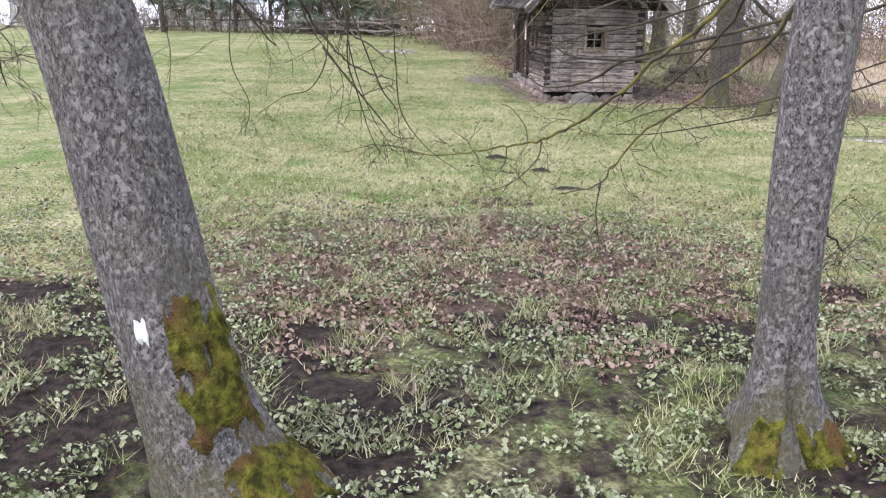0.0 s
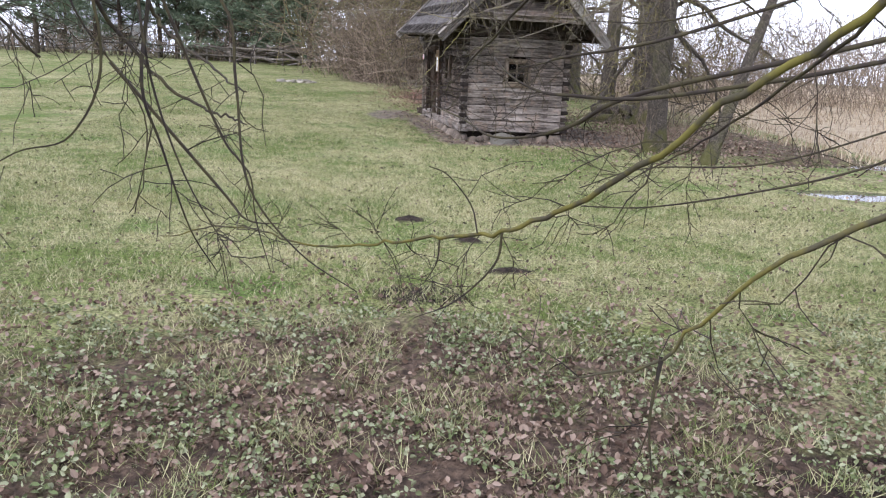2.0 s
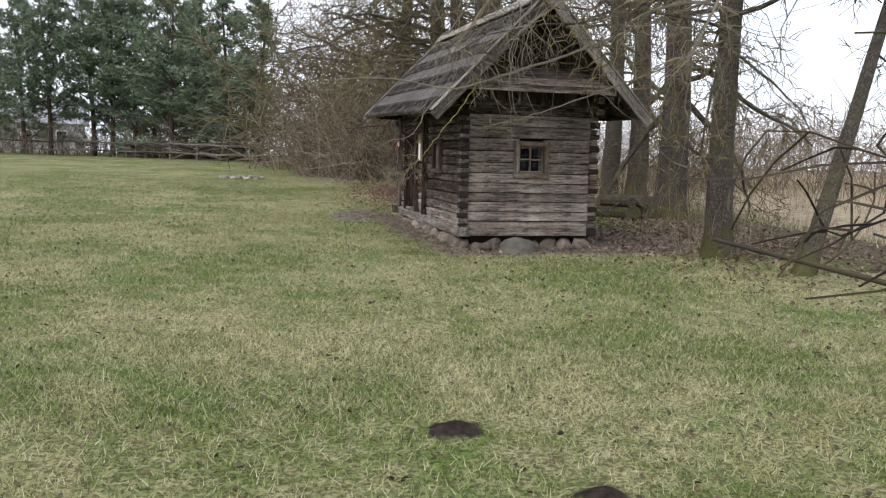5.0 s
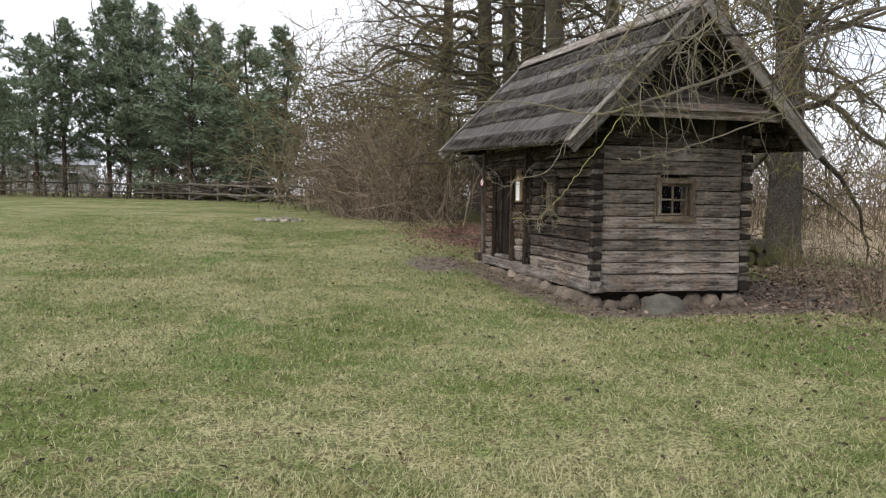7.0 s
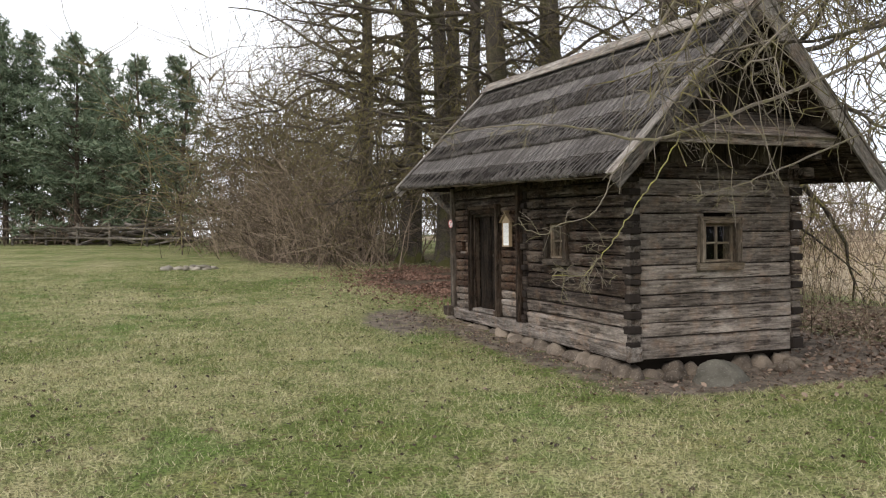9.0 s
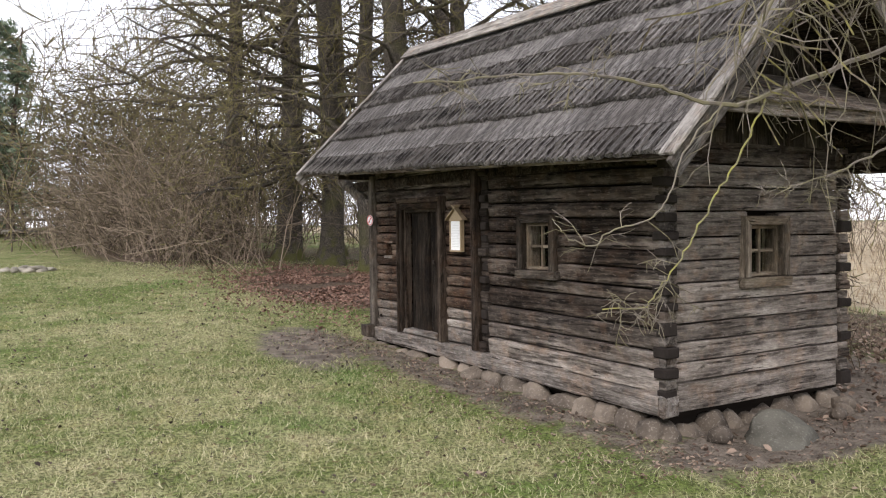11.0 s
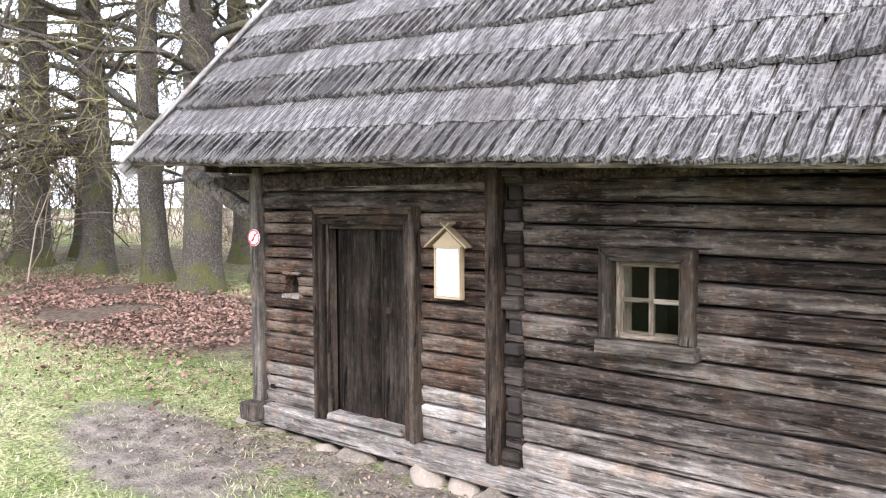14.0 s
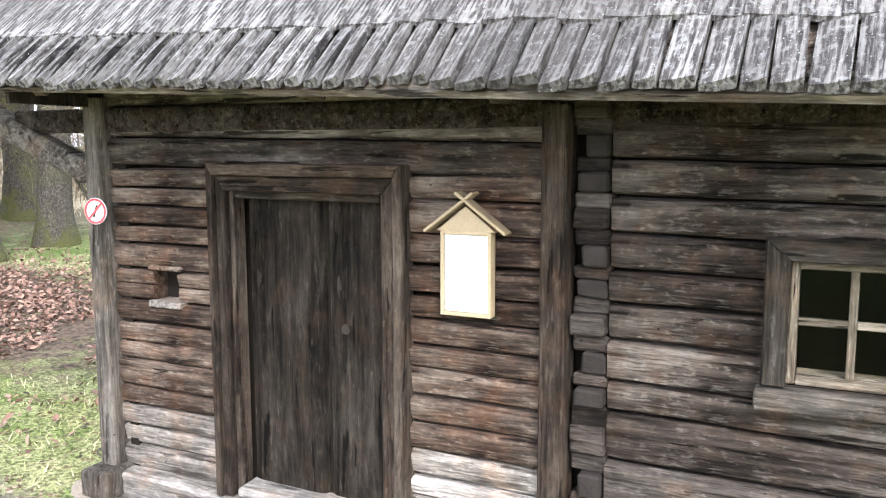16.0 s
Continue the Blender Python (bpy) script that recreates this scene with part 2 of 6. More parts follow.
MAT_FENCE = old_wood("fence_timber", (0.05, 0.045, 0.038), (0.15, 0.135, 0.11), (0.27, 0.25, 0.22), 0.6)
# Near-black for rooms and gaps: their shade is put into the colour.
s = Nodes("interior_shade", 1.0, 0.0)
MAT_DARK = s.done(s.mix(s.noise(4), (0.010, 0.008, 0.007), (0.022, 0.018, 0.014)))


def shingle_mat():
    s = Nodes("weathered_shingle", 0.9, 0.2)
    grain = s.noise(80, 5, "Object", (1.0, 0.10, 0.5), 0.6, 0.3)
    col = s.mix(s.span(grain, 0.42, 0.58), (0.030, 0.025, 0.023), (0.16, 0.145, 0.133))
    col = s.mix(s.span(s.noise(34, 5, "World"), 0.53, 0.62, 0, 0.5), col, (0.22, 0.21, 0.20))
    col = s.mix(s.span(s.noise(60, 4, "Object", (1.0, 0.07, 0.5)), 0.60, 0.64, 0, 0.85), col, (0.012, 0.010, 0.009))
    col = s.mix(s.span(s.noise(1.3, 5, "World"), 0.50, 0.62, 0, 0.6), col, (0.036, 0.030, 0.026))
    col = s.mix(s.span(s.noise(120, 3, "World"), 0.65, 0.70, 0, 0.55), col, (0.38, 0.375, 0.36))
    col = s.mix(s.span(s.noise(5, 4, "World"), 0.66, 0.74, 0, 0.35), col, (0.08, 0.085, 0.035))
    r = s.maths("ADD", s.random(), s.island())
    col = s.mix(1.0, col, s.mix(1.0, (1, 1, 1), s.span(r, 0, 2, 0.55, 1.40), "MULTIPLY"), "MULTIPLY")
    return s.done(col, s.maths("ADD", grain, s.noise(50, 3)), 0.9, 0.01)


MAT_SHINGLE = shingle_mat()


def stone_mat(name, a, b, speck):
    s = Nodes(name, 0.9, 0.25)
    big = s.noise(3.5, 5, "World")
    fine = s.noise(55, 4, "World")
    col = s.mix(s.span(big, 0.35, 0.65), a, b)
    col = s.mix(1.0, col, s.mix(1.0, (1, 1, 1), s.span(s.random(), 0, 1, 0.65, 1.25), "MULTIPLY"), "MULTIPLY")
    col = s.mix(s.span(fine, 0.55, 0.7, 0, 0.55), col, speck)
    col = s.mix(s.span(s.noise(8, 5, "World"), 0.6, 0.72, 0, 0.4), col, (0.05, 0.046, 0.032))
    return s.done(col, s.maths("ADD", fine, s.noise(12, 5, "World")), 0.5, 0.02)


MAT_STONE = stone_mat("field_stone", (0.09, 0.072, 0.056), (0.23, 0.186, 0.143), (0.32, 0.28, 0.232))
MAT_BOULDER = stone_mat("grey_boulder", (0.05, 0.046, 0.036), (0.125, 0.117, 0.095), (0.22, 0.21, 0.175))
MAT_BARK = bark("lime_bark", (0.028, 0.023, 0.019), (0.13, 0.112, 0.092), (0.13, 0.135, 0.045), 0.45)
MAT_BARK_NEAR = bark("lichened_bark", (0.045, 0.038, 0.034), (0.25, 0.23, 0.215), (0.13, 0.12, 0.05), 0.35)
MAT_BARK_PINE = bark("pine_bark", (0.03, 0.024, 0.02), (0.11, 0.085, 0.065), (0.07, 0.075, 0.04), 0.2)
MAT_TWIG = twig_wood("bare_twig", (0.045, 0.036, 0.029), (0.14, 0.112, 0.09), (0.25, 0.225, 0.07), 0.6)
MAT_TWIG_NEAR = twig_wood("near_twig", (0.02, 0.016, 0.014), (0.055, 0.045, 0.036), (0.12, 0.11, 0.035), 0.28)
MAT_TWIG_MOSS = twig_wood("mossy_limb", (0.045, 0.04, 0.026), (0.085, 0.076, 0.045), (0.18, 0.16, 0.03), 0.62)
# Paler, greyer twig colour: the haze of distance is painted in.
MAT_HAZE = twig_wood("hazed_distant_wood", (0.11, 0.095, 0.086), (0.20, 0.175, 0.158), (0.17, 0.165, 0.12), 0.3)
MAT_BRUSH = twig_wood("brown_brushwood", (0.03, 0.022, 0.017), (0.33, 0.255, 0.195), (0.16, 0.15, 0.06), 0.3)
MAT_NEEDLE = leaf_mat("pine_needle", [(0.07, 0.105, 0.062), (0.11, 0.15, 0.088), (0.155, 0.195, 0.12), (0.21, 0.245, 0.16)])
MAT_LITTER = leaf_mat("dead_leaf", [(0.17, 0.115, 0.08), (0.09, 0.058, 0.042), (0.27, 0.20, 0.15), (0.13, 0.085, 0.06), (0.46, 0.41, 0.34)])
MAT_RED_LEAF = leaf_mat("red_brown_leaf", [(0.17, 0.095, 0.068), (0.11, 0.065, 0.048), (0.24, 0.145, 0.105), (0.15, 0.085, 0.062), (0.32, 0.225, 0.17)])
MAT_HERB = leaf_mat("ground_ivy_leaf", [(0.12, 0.15, 0.06), (0.19, 0.215, 0.105), (0.26, 0.275, 0.165), (0.10, 0.115, 0.048), (0.40, 0.39, 0.28)])
MAT_REED = leaf_mat("dry_reed", [(0.42, 0.34, 0.22), (0.33, 0.25, 0.16), (0.52, 0.44, 0.31), (0.25, 0.18, 0.12)])
s = Nodes("moss", 1.0, 0.05)
mn = s.noise(22, 6, "World")
MAT_MOSS = s.done(s.mix(s.span(s.noise(6, 5, "World"), 0.48, 0.62), s.mix(s.span(mn, 0.38, 0.62), (0.05, 0.05, 0.012), (0.19, 0.18, 0.03)), (0.12, 0.075, 0.03)), s.maths("ADD", mn, s.noise(90, 3, "World")), 1.0, 0.05)
s = Nodes("pale_lichen", 0.95, 0.1)
MAT_LICHEN = s.done(s.mix(s.noise(30, 5, "World"), (0.40, 0.39, 0.36), (0.72, 0.72, 0.70)))
s = Nodes("still_water", 0.04, 0.5)
MAT_WATER = s.done((0.05, 0.05, 0.045), s.noise(3, 3, "World"), 0.05, 0.01)
s = Nodes("window_glass", 0.03, 0.5)
s.bsdf.inputs["Transmission Weight"].default_value = 1.0
s.bsdf.inputs["IOR"].default_value = 1.15
MAT_GLASS = s.done((0.9, 0.92, 0.92))
s = Nodes("paper", 0.6, 0.3)
MAT_PAPER = s.done(s.mix(s.noise(6), (0.80, 0.80, 0.79), (0.86, 0.86, 0.85)))
s = Nodes("fresh_pine_board", 0.6, 0.3)
MAT_PINE = s.done(s.mix(s.noise(12, 5, "Object", (1, 10, 10)), (0.25, 0.18, 0.105), (0.42, 0.32, 0.20)))
s = Nodes("ink", 0.8, 0.2)
MAT_INK = s.done(s.mix(s.noise(30), (0.50, 0.50, 0.50), (0.58, 0.58, 0.58)))
s = Nodes("sign_red", 0.4, 0.4)
MAT_RED = s.done(s.mix(s.noise(9), (0.55, 0.04, 0.05), (0.62, 0.06, 0.06)))
s = Nodes("white_enamel", 0.4, 0.4)
MAT_WHITE = s.done(s.mix(s.noise(9), (0.76, 0.76, 0.76), (0.82, 0.82, 0.82)))
s = Nodes("black_iron", 0.6, 0.4)
s.bsdf.inputs["Metallic"].default_value = 0.8
MAT_IRON = s.done(s.mix(s.noise(20), (0.02, 0.018, 0.016), (0.06, 0.045, 0.035)))
s = Nodes("grey_render", 0.9, 0.2)
MAT_PLASTER = s.done(s.mix(s.noise(2), (0.30, 0.30, 0.29), (0.40, 0.40, 0.39)))
s = Nodes("grey_roof_sheet", 0.7, 0.3)
MAT_SHEET = s.done(s.mix(s.noise(2), (0.22, 0.23, 0.25), (0.34, 0.35, 0.37)))

# ---- helpers for meshes ----


def part(name, bm, material, parent=None, label="", smooth=False):
    """One mesh object from a bmesh, under a thing or a part."""
    me = bpy.data.meshes.new(name)
    bm.to_mesh(me)
    bm.free()
    return linked(name, me, material, parent, label, smooth)


def linked(name, me, material, parent=None, label="", smooth=False):
    if not me.materials:
        me.materials.append(material)
    if smooth:
        me.polygons.foreach_set("use_smooth", [True] * len(me.polygons))
    ob = new(name, me)
    if parent is not None:
        ob.parent = parent
    if label:
        tagged(ob, label=label)
    return ob


def data_mesh(name, verts, faces):
    me = bpy.data.meshes.new(name)
    me.from_pydata(verts, [], faces)
    me.update()
    return me


def add_box(bm, lo, hi, bevel=0.0, jitter=0.0, rnd=random):
    m = Matrix.LocRotScale([(a + b) / 2 for a, b in zip(lo, hi)], None, [b - a for a, b in zip(lo, hi)])
    r = bmesh.ops.create_cube(bm, size=1.0, matrix=m)
    vs = r["verts"]
    if jitter:
        for v in vs:
            v.co += Vector([rnd.uniform(-jitter, jitter) for _ in range(3)])
    if bevel:
        es = list({e for v in vs for e in v.link_edges})
        bmesh.ops.bevel(bm, geom=es, offset=bevel, segments=1, affect="EDGES")
    return bm


def box(name, lo, hi, material, parent, bevel=0.008, jitter=0.0, label=""):
    return part(name, add_box(bmesh.new(), lo, hi, bevel, jitter), material, parent, label)


def beam_mesh(name, length, depth, height, seed, axis="x", wave=0.010, taper=0.0, seg=0.14, flat=False):
    """A hewn timber from 0 to length, rounded along its faces, slightly uneven; base at z = 0, outer face at y = 0."""
    rnd = random.Random(seed)
    n = max(3, int(length / seg))
    d, h = depth, height
    prof = [(0.020, 0.03 * h), (0.012, 0.10 * h), (0.006, 0.35 * h), (0.001, 0.70 * h), (0.0, 0.87 * h), (0.010, 0.955 * h), (0.034, h), (d, h), (d, 0.0), (0.046, 0.0)]
    back = (7, 8)
    if flat:
        prof = [(0.004, 0.02 * h), (0.0, 0.25 * h), (0.0, 0.7 * h), (0.003, 0.95 * h), (0.014, h), (d, h), (d, 0.0), (0.020, 0.0)]
        back = (5, 6)
    verts, faces = [], []
    off = rnd.uniform(0, 50)
    for i in range(n + 1):
        x = length * i / n
        t = 1 + taper * (i / n - 0.5)
        for k, (py, pz) in enumerate(prof):
            nz = noise.noise((x * 1.7 + off, k * 1.3, seed % 17))
            ny = noise.noise((x * 2.3 + off, k * 2.1 + 9, seed % 13))
            if k in back:
                ny = 0
            verts.append((x, py + wave * 1.1 * ny, pz * t + wave * nz * (0.7 if k < back[0] else 0.3)))
    k = len(prof)
    for i in range(n):
        for j in range(k):
            a, b = i * k + j, i * k + (j + 1) % k
            faces.append((a, b, b + k, a + k))
    faces.append(tuple(range(k)))
    faces.append(tuple(n * k + j for j in reversed(range(k))))
    if axis == "z":
        verts = [(z, y, x) for x, y, z in verts]
        faces = [tuple(reversed(f)) for f in faces]
    return data_mesh(name, verts, faces)


class Tubes:
    """Collects tapered tubes into one mesh."""

    def __init__(self):
        self.v, self.f = [], []

    def add(self, pts, r0, r1, sides=4, cap=True, power=1.0):
        base, n = len(self.v), len(pts)
        prev = None
        for i, p in enumerate(pts):
            d = (pts[min(i + 1, n - 1)] - pts[max(i - 1, 0)])
            d = d.normalized() if d.length > 1e-9 else Vector((0, 0, 1))
            if prev is None:
                prev = d.orthogonal().normalized()
            a = (prev - d * prev.dot(d))
            a = a.normalized() if a.length > 1e-6 else d.orthogonal().normalized()
            prev, b = a, d.cross(a)
            f = (i / max(1, n - 1)) ** power
            r = r0 + (r1 - r0) * f
            for k in range(sides):
                w = 2 * math.pi * k / sides
                q = p + (a * math.cos(w) + b * math.sin(w)) * r
                self.v.append((q.x, q.y, q.z))
        for i in range(n - 1):
            for k in range(sides):
                a, b = base + i * sides + k, base + i * sides + (k + 1) % sides
                self.f.append((a, b, b + sides, a + sides))
        if cap:
            self.f.append(tuple(base + (n - 1) * sides + k for k in range(sides)))

    def mesh(self, name):
        return data_mesh(name, self.v, self.f)


def wander(rnd, start, direction, length, steps, bend=0.25, pull=(0, 0, 0)):
    """A crooked line from start, drifting by pull."""
    pts, d, p = [Vector(start)], Vector(direction).normalized(), Vector(start)
    for _ in range(steps):
        d = (d + Vector((rnd.gauss(0, bend), rnd.gauss(0, bend), rnd.gauss(0, bend))) + Vector(pull)).normalized()
        p = p + d * (length / steps)
        pts.append(p.copy())
    return pts


def smooth_line(points, steps=6):
    """A Catmull-Rom line through a few points."""
    P = [Vector(p) for p in points]
    P = [P[0] * 2 - P[1]] + P + [P[-1] * 2 - P[-2]]
    out = []
    for i in range(1, len(P) - 2):
        for k in range(steps):
            t = k / steps
            a, b, c, d = P[i - 1], P[i], P[i + 1], P[i + 2]
            out.append(0.5 * ((2 * b) + (c - a) * t + (2 * a - 5 * b + 4 * c - d) * t * t + (3 * b - a - 3 * c + d) * t ** 3))
    out.append(P[-2])
    return out


# ---- the lie of the land ----
G_Y = [-400, -40, 0, 5, 10.8, 18, 34, 55, 90, 700]
G_Z = [-0.3, -0.2, -0.12, -0.05, 0.1, 0.36, 0.97, 1.55, 2.1, 2.6]


def ease(a):
    a = min(1.0, max(0.0, a))
    return a * a * (3 - 2 * a)


PUDDLES = [(8.5, 20.2, 0.9, 0.35, 20), (8.6, 16.6, 1.9, 0.35, 10), (7.3, 13.5, 0.8, 0.5, 10)]
WATER_Z = [0.36, 0.21, 0.13]


def land(x, y):
    z = float(np.interp(y, G_Y, G_Z))
    z -= 0.45 * ease((x - 8.0) / 6.0) * ease((y + 10) / 10) * (1 - ease((y - 30) / 30))
    for (px, py, a, b, turn), wz in zip(PUDDLES, WATER_Z):
        c, sn = math.cos(radians(turn)), math.sin(radians(turn))
        u, v = ((x - px) * c + (y - py) * sn) / a, (-(x - px) * sn + (y - py) * c) / b
        k = 1 - ease((math.hypot(u, v) - 0.6) / 1.0)
        z = z * (1 - k) + (wz - 0.06) * k
    return z


def rough_land(x, y):
    near = 1 - ease((abs(y - 14) - 18) / 14)
    bump = 0.035 * noise.noise((x * 0.7, y * 0.7, 3.1)) + 0.018 * noise.noise((x * 2.6, y * 2.6, 8.0))
    bump += (0.03 * noise.noise((x * 5, y * 5, 1.0)) + 0.022 * noise.noise((x * 11, y * 11, 6.0))) * (1 - ease((y - 7) / 3)) * ease((y + 3) / 2)
    return land(x, y) + near * bump


def grid_steps(lo, mid0, mid1, hi, fine, grow=1.18):
    out, x, st = [], mid0, fine
    while x > lo:
        st *= grow
        x -= st
        out.insert(0, x)
    x = mid0
    while x < mid1:
        out.append(x)
        x += fine
    st = fine
    while x < hi:
        out.append(x)
        st *= grow
        x += st
    return out


def blot(x, y, px, py, a, b, turn=0.0):
    c, sn = math.cos(radians(turn)), math.sin(radians(turn))
    u, v = ((x - px) * c + (y - py) * sn) / a, (-(x - px) * sn + (y - py) * c) / b
    return 1 - ease(math.hypot(u, v) - 0.5)


SOIL = [(-2.4, 3.7, 2.4, 1.1, 0), (-1.6, 4.3, 1.5, 0.9, 10), (0.6, 4.9, 0.9, 0.4, 0), (1.7, 4.6, 0.9, 0.5, 0), (-0.1, 5.6, 1.3, 0.6, 0), (-0.6, 3.4, 0.9, 0.8, 0),
        (1.6, 3.2, 0.5, 0.4, 0), (2.9, 3.6, 0.9, 0.5, 0), (1.0, 5.9, 0.5, 0.3, 0), (-2.6, 5.2, 1.4, 0.5, 0), (0.6, 8.3, 0.4, 0.25, 0), (2.4, 5.6, 0.9, 0.35, 0),
        (0.69, 10.74, 0.17, 0.13, 0), (1.16, 9.88, 0.17, 0.11, 0), (1.37, 8.91, 0.22, 0.12, 0)]
MOLE_HILLS = [(0.69, 10.74, 0.15, 0.06), (1.16, 9.88, 0.15, 0.05), (1.37, 8.91, 0.17, 0.05), (-0.92, 8.2, 0.2, 0.05), (0.5, 7.6, 0.2, 0.05)]
HUT_O, HUT_TURN = Vector((2.16, 18.08, 0.0)), 4.1
HUT = pose(HUT_O.x, HUT_O.y, 0, 0, 0, HUT_TURN)


def hut_uv(x, y):
    """Along the long front (u) and into the building (v)."""
    q = HUT.inverted() @ Vector((x, y, 0))
    return q.y, q.x


def cover_at(x, y):
    soil = max([(0.78 if k < 12 else 0.85) * blot(x, y, *s) for k, s in enumerate(SOIL)] + [0.57 * blot(x, y, 0.3, 4.2, 4.6, 2.6)])
    litter = max(0.72 * blot(x, y, 3.7, 28.4, 2.0, 4.6), 0.6 * blot(x, y, 8, 36, 9, 6), 0.64 * blot(x, y, 0.3, 6.4, 2.8, 1.5), 0.62 * blot(x, y, 8.5, 19.5, 3, 4),
                 0.8 * blot(x, y, 2.5, 40, 3, 8))
    u, v = hut_uv(x, y)
    path = max(0.66 * blot(u, v, 2.2, -0.25, 3.2, 0.36), 0.80 * blot(u, v, 4.6, -0.75, 1.5, 0.6, 12), 0.85 * blot(u, v, -0.35, 1.4, 0.55, 2.0), 0.9 * blot(u, v, 1.0, 3.0, 2.0, 1.0))
    dry = ease((x - 10.5) / 4) * (1 - ease((y - 60) / 30)) * ease((y - 2) / 8)
    return soil, litter, path, 1 - dry


def build_ground():
    xs = grid_steps(-600, -6, 9, 600, 0.10)
    ys = grid_steps(-400, 1.5, 31, 700, 0.10)
    verts = []
    for y in ys:
        for x in xs:
            z = rough_land(x, y)
            if 7 < y < 12:
                for mx, my, r, h in MOLE_HILLS:
                    q = math.hypot(x - mx, y - my) / r
                    if q < 1.6:
                        z += h * math.exp(-q * q * 1.8) * (1 + 0.5 * noise.noise((x * 22, y * 22, 0)))
            verts.append((x, y, z))
    nx = len(xs)
    faces = [(j * nx + i, j * nx + i + 1, (j + 1) * nx + i + 1, (j + 1) * nx + i) for j in range(len(ys) - 1) for i in range(nx - 1)]
    me = data_mesh("ground", verts, faces)
    attr = me.color_attributes.new("cover", "FLOAT_COLOR", "POINT")
    cols = np.array([cover_at(v[0], v[1]) for v in verts], dtype=np.float32)
    attr.data.foreach_set("color", cols.ravel())
    ob = linked("ground", me, MAT_GROUND, smooth=True)
    tagged(ob, "mown winter lawn with bare soil and leaf litter", "ground", kind="structure")


build_ground()


def build_puddles():
    for (px, py, a, b, turn), wz in zip(PUDDLES, WATER_Z):
        bm = bmesh.new()
        bmesh.ops.create_circle(bm, cap_ends=True, radius=1.0, segments=40)
        for v in bm.verts:
            w = math.atan2(v.co.y, v.co.x)
            k = 1.25 + 0.2 * noise.noise((3 * math.cos(w), 3 * math.sin(w), px))
            v.co.x, v.co.y = v.co.x * a * k, v.co.y * b * k
        ob = part("water", bm, MAT_WATER)
        ob.matrix_world = pose(px, py, wz, 0, 0, turn)
        tagged(ob, "shallow flood water standing in the meadow", "water", kind="structure")


build_puddles()

# ---- the log cabin ----
CABIN_W, CABIN_L = 2.08, 4.56
SLOPE_Z = 0.039


def empty(name, m, label, category, group="", kind=""):
    ob = new(name)
    ob.matrix_world = m
    return tagged(ob, label, category, group, kind)


cabin = empty("log_cabin", HUT, "small weathered log cabin with a shingle roof on field stones", "cabin")
SEED = iter(range(1, 100000))
R_FRONT, R_GABLE, R_BACK, R_FAR = (pose(0, 0, 0, 0, 0, a) for a in (-90, 0, 90, 180))


def log_beam(wall, m, length, depth, height, material, taper=0.0, name="log", flat=False):
    ob = linked(name, beam_mesh(name, length, depth, height, next(SEED), taper=taper, flat=flat, wave=0.006 if flat else 0.010), material, wall)
    ob.matrix_local = m
    return ob


def cuts(a, b, z0, z1, openings):
    """The stretches of a..b that no opening takes at this height."""
    out = [(a, b)]
    for oa, ob_, oz0, oz1 in openings:
        if z1 - 0.02 > oz0 and z0 + 0.02 < oz1:
            out = [p for q in out for p in ((q[0], min(q[1], oa)), (max(q[0], ob_), q[1])) if p[1] - p[0] > 0.04]
    return out


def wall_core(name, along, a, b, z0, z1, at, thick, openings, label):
    """Near-black panels added behind a wall's logs as shade, with its openings left free; along: 'u' or 'v'."""
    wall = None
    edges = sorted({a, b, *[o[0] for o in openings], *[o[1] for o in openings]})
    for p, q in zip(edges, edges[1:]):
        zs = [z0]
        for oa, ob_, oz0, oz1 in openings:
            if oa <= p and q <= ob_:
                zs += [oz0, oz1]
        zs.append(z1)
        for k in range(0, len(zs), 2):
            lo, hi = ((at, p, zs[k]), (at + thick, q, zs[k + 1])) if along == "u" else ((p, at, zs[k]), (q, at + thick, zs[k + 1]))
            ob = box("shade_panel" if wall else name, lo, hi, MAT_DARK, wall or cabin, 0, 0, "" if wall else label)
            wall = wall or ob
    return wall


WIN_F = (1.22, 1.58, 1.485, 1.875)
WIN_G = (0.875, 1.255, 1.455, 1.84)
DOOR = (3.03, 3.735, 0.72, 2.02)
VENT = (4.065, 4.215, 1.535, 1.675)

# front, log room
front_wall = wall_core("wall", "u", 0.05, CABIN_L - 0.05, 0.56, 2.56, 0.14, 0.05, [WIN_F, DOOR, VENT], "dark hewn log front wall")
FRONT_Z = [0.68, 0.845, 0.985, 1.135, 1.31, 1.42, 1.56, 1.69, 1.80, 1.925, 2.05, 2.17, 2.30, 2.42, 2.54]
rnd = random.Random(4)
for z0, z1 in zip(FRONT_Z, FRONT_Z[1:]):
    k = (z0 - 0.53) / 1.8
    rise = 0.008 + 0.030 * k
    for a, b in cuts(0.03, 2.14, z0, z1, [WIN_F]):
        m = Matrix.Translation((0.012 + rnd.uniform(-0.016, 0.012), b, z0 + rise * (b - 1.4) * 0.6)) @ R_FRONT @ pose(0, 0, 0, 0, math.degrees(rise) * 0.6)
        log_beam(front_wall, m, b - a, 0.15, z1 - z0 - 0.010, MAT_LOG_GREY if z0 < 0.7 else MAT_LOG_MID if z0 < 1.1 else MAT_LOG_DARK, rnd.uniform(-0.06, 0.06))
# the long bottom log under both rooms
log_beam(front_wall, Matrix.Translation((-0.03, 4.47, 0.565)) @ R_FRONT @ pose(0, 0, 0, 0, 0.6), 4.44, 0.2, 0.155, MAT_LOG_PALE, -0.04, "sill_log")
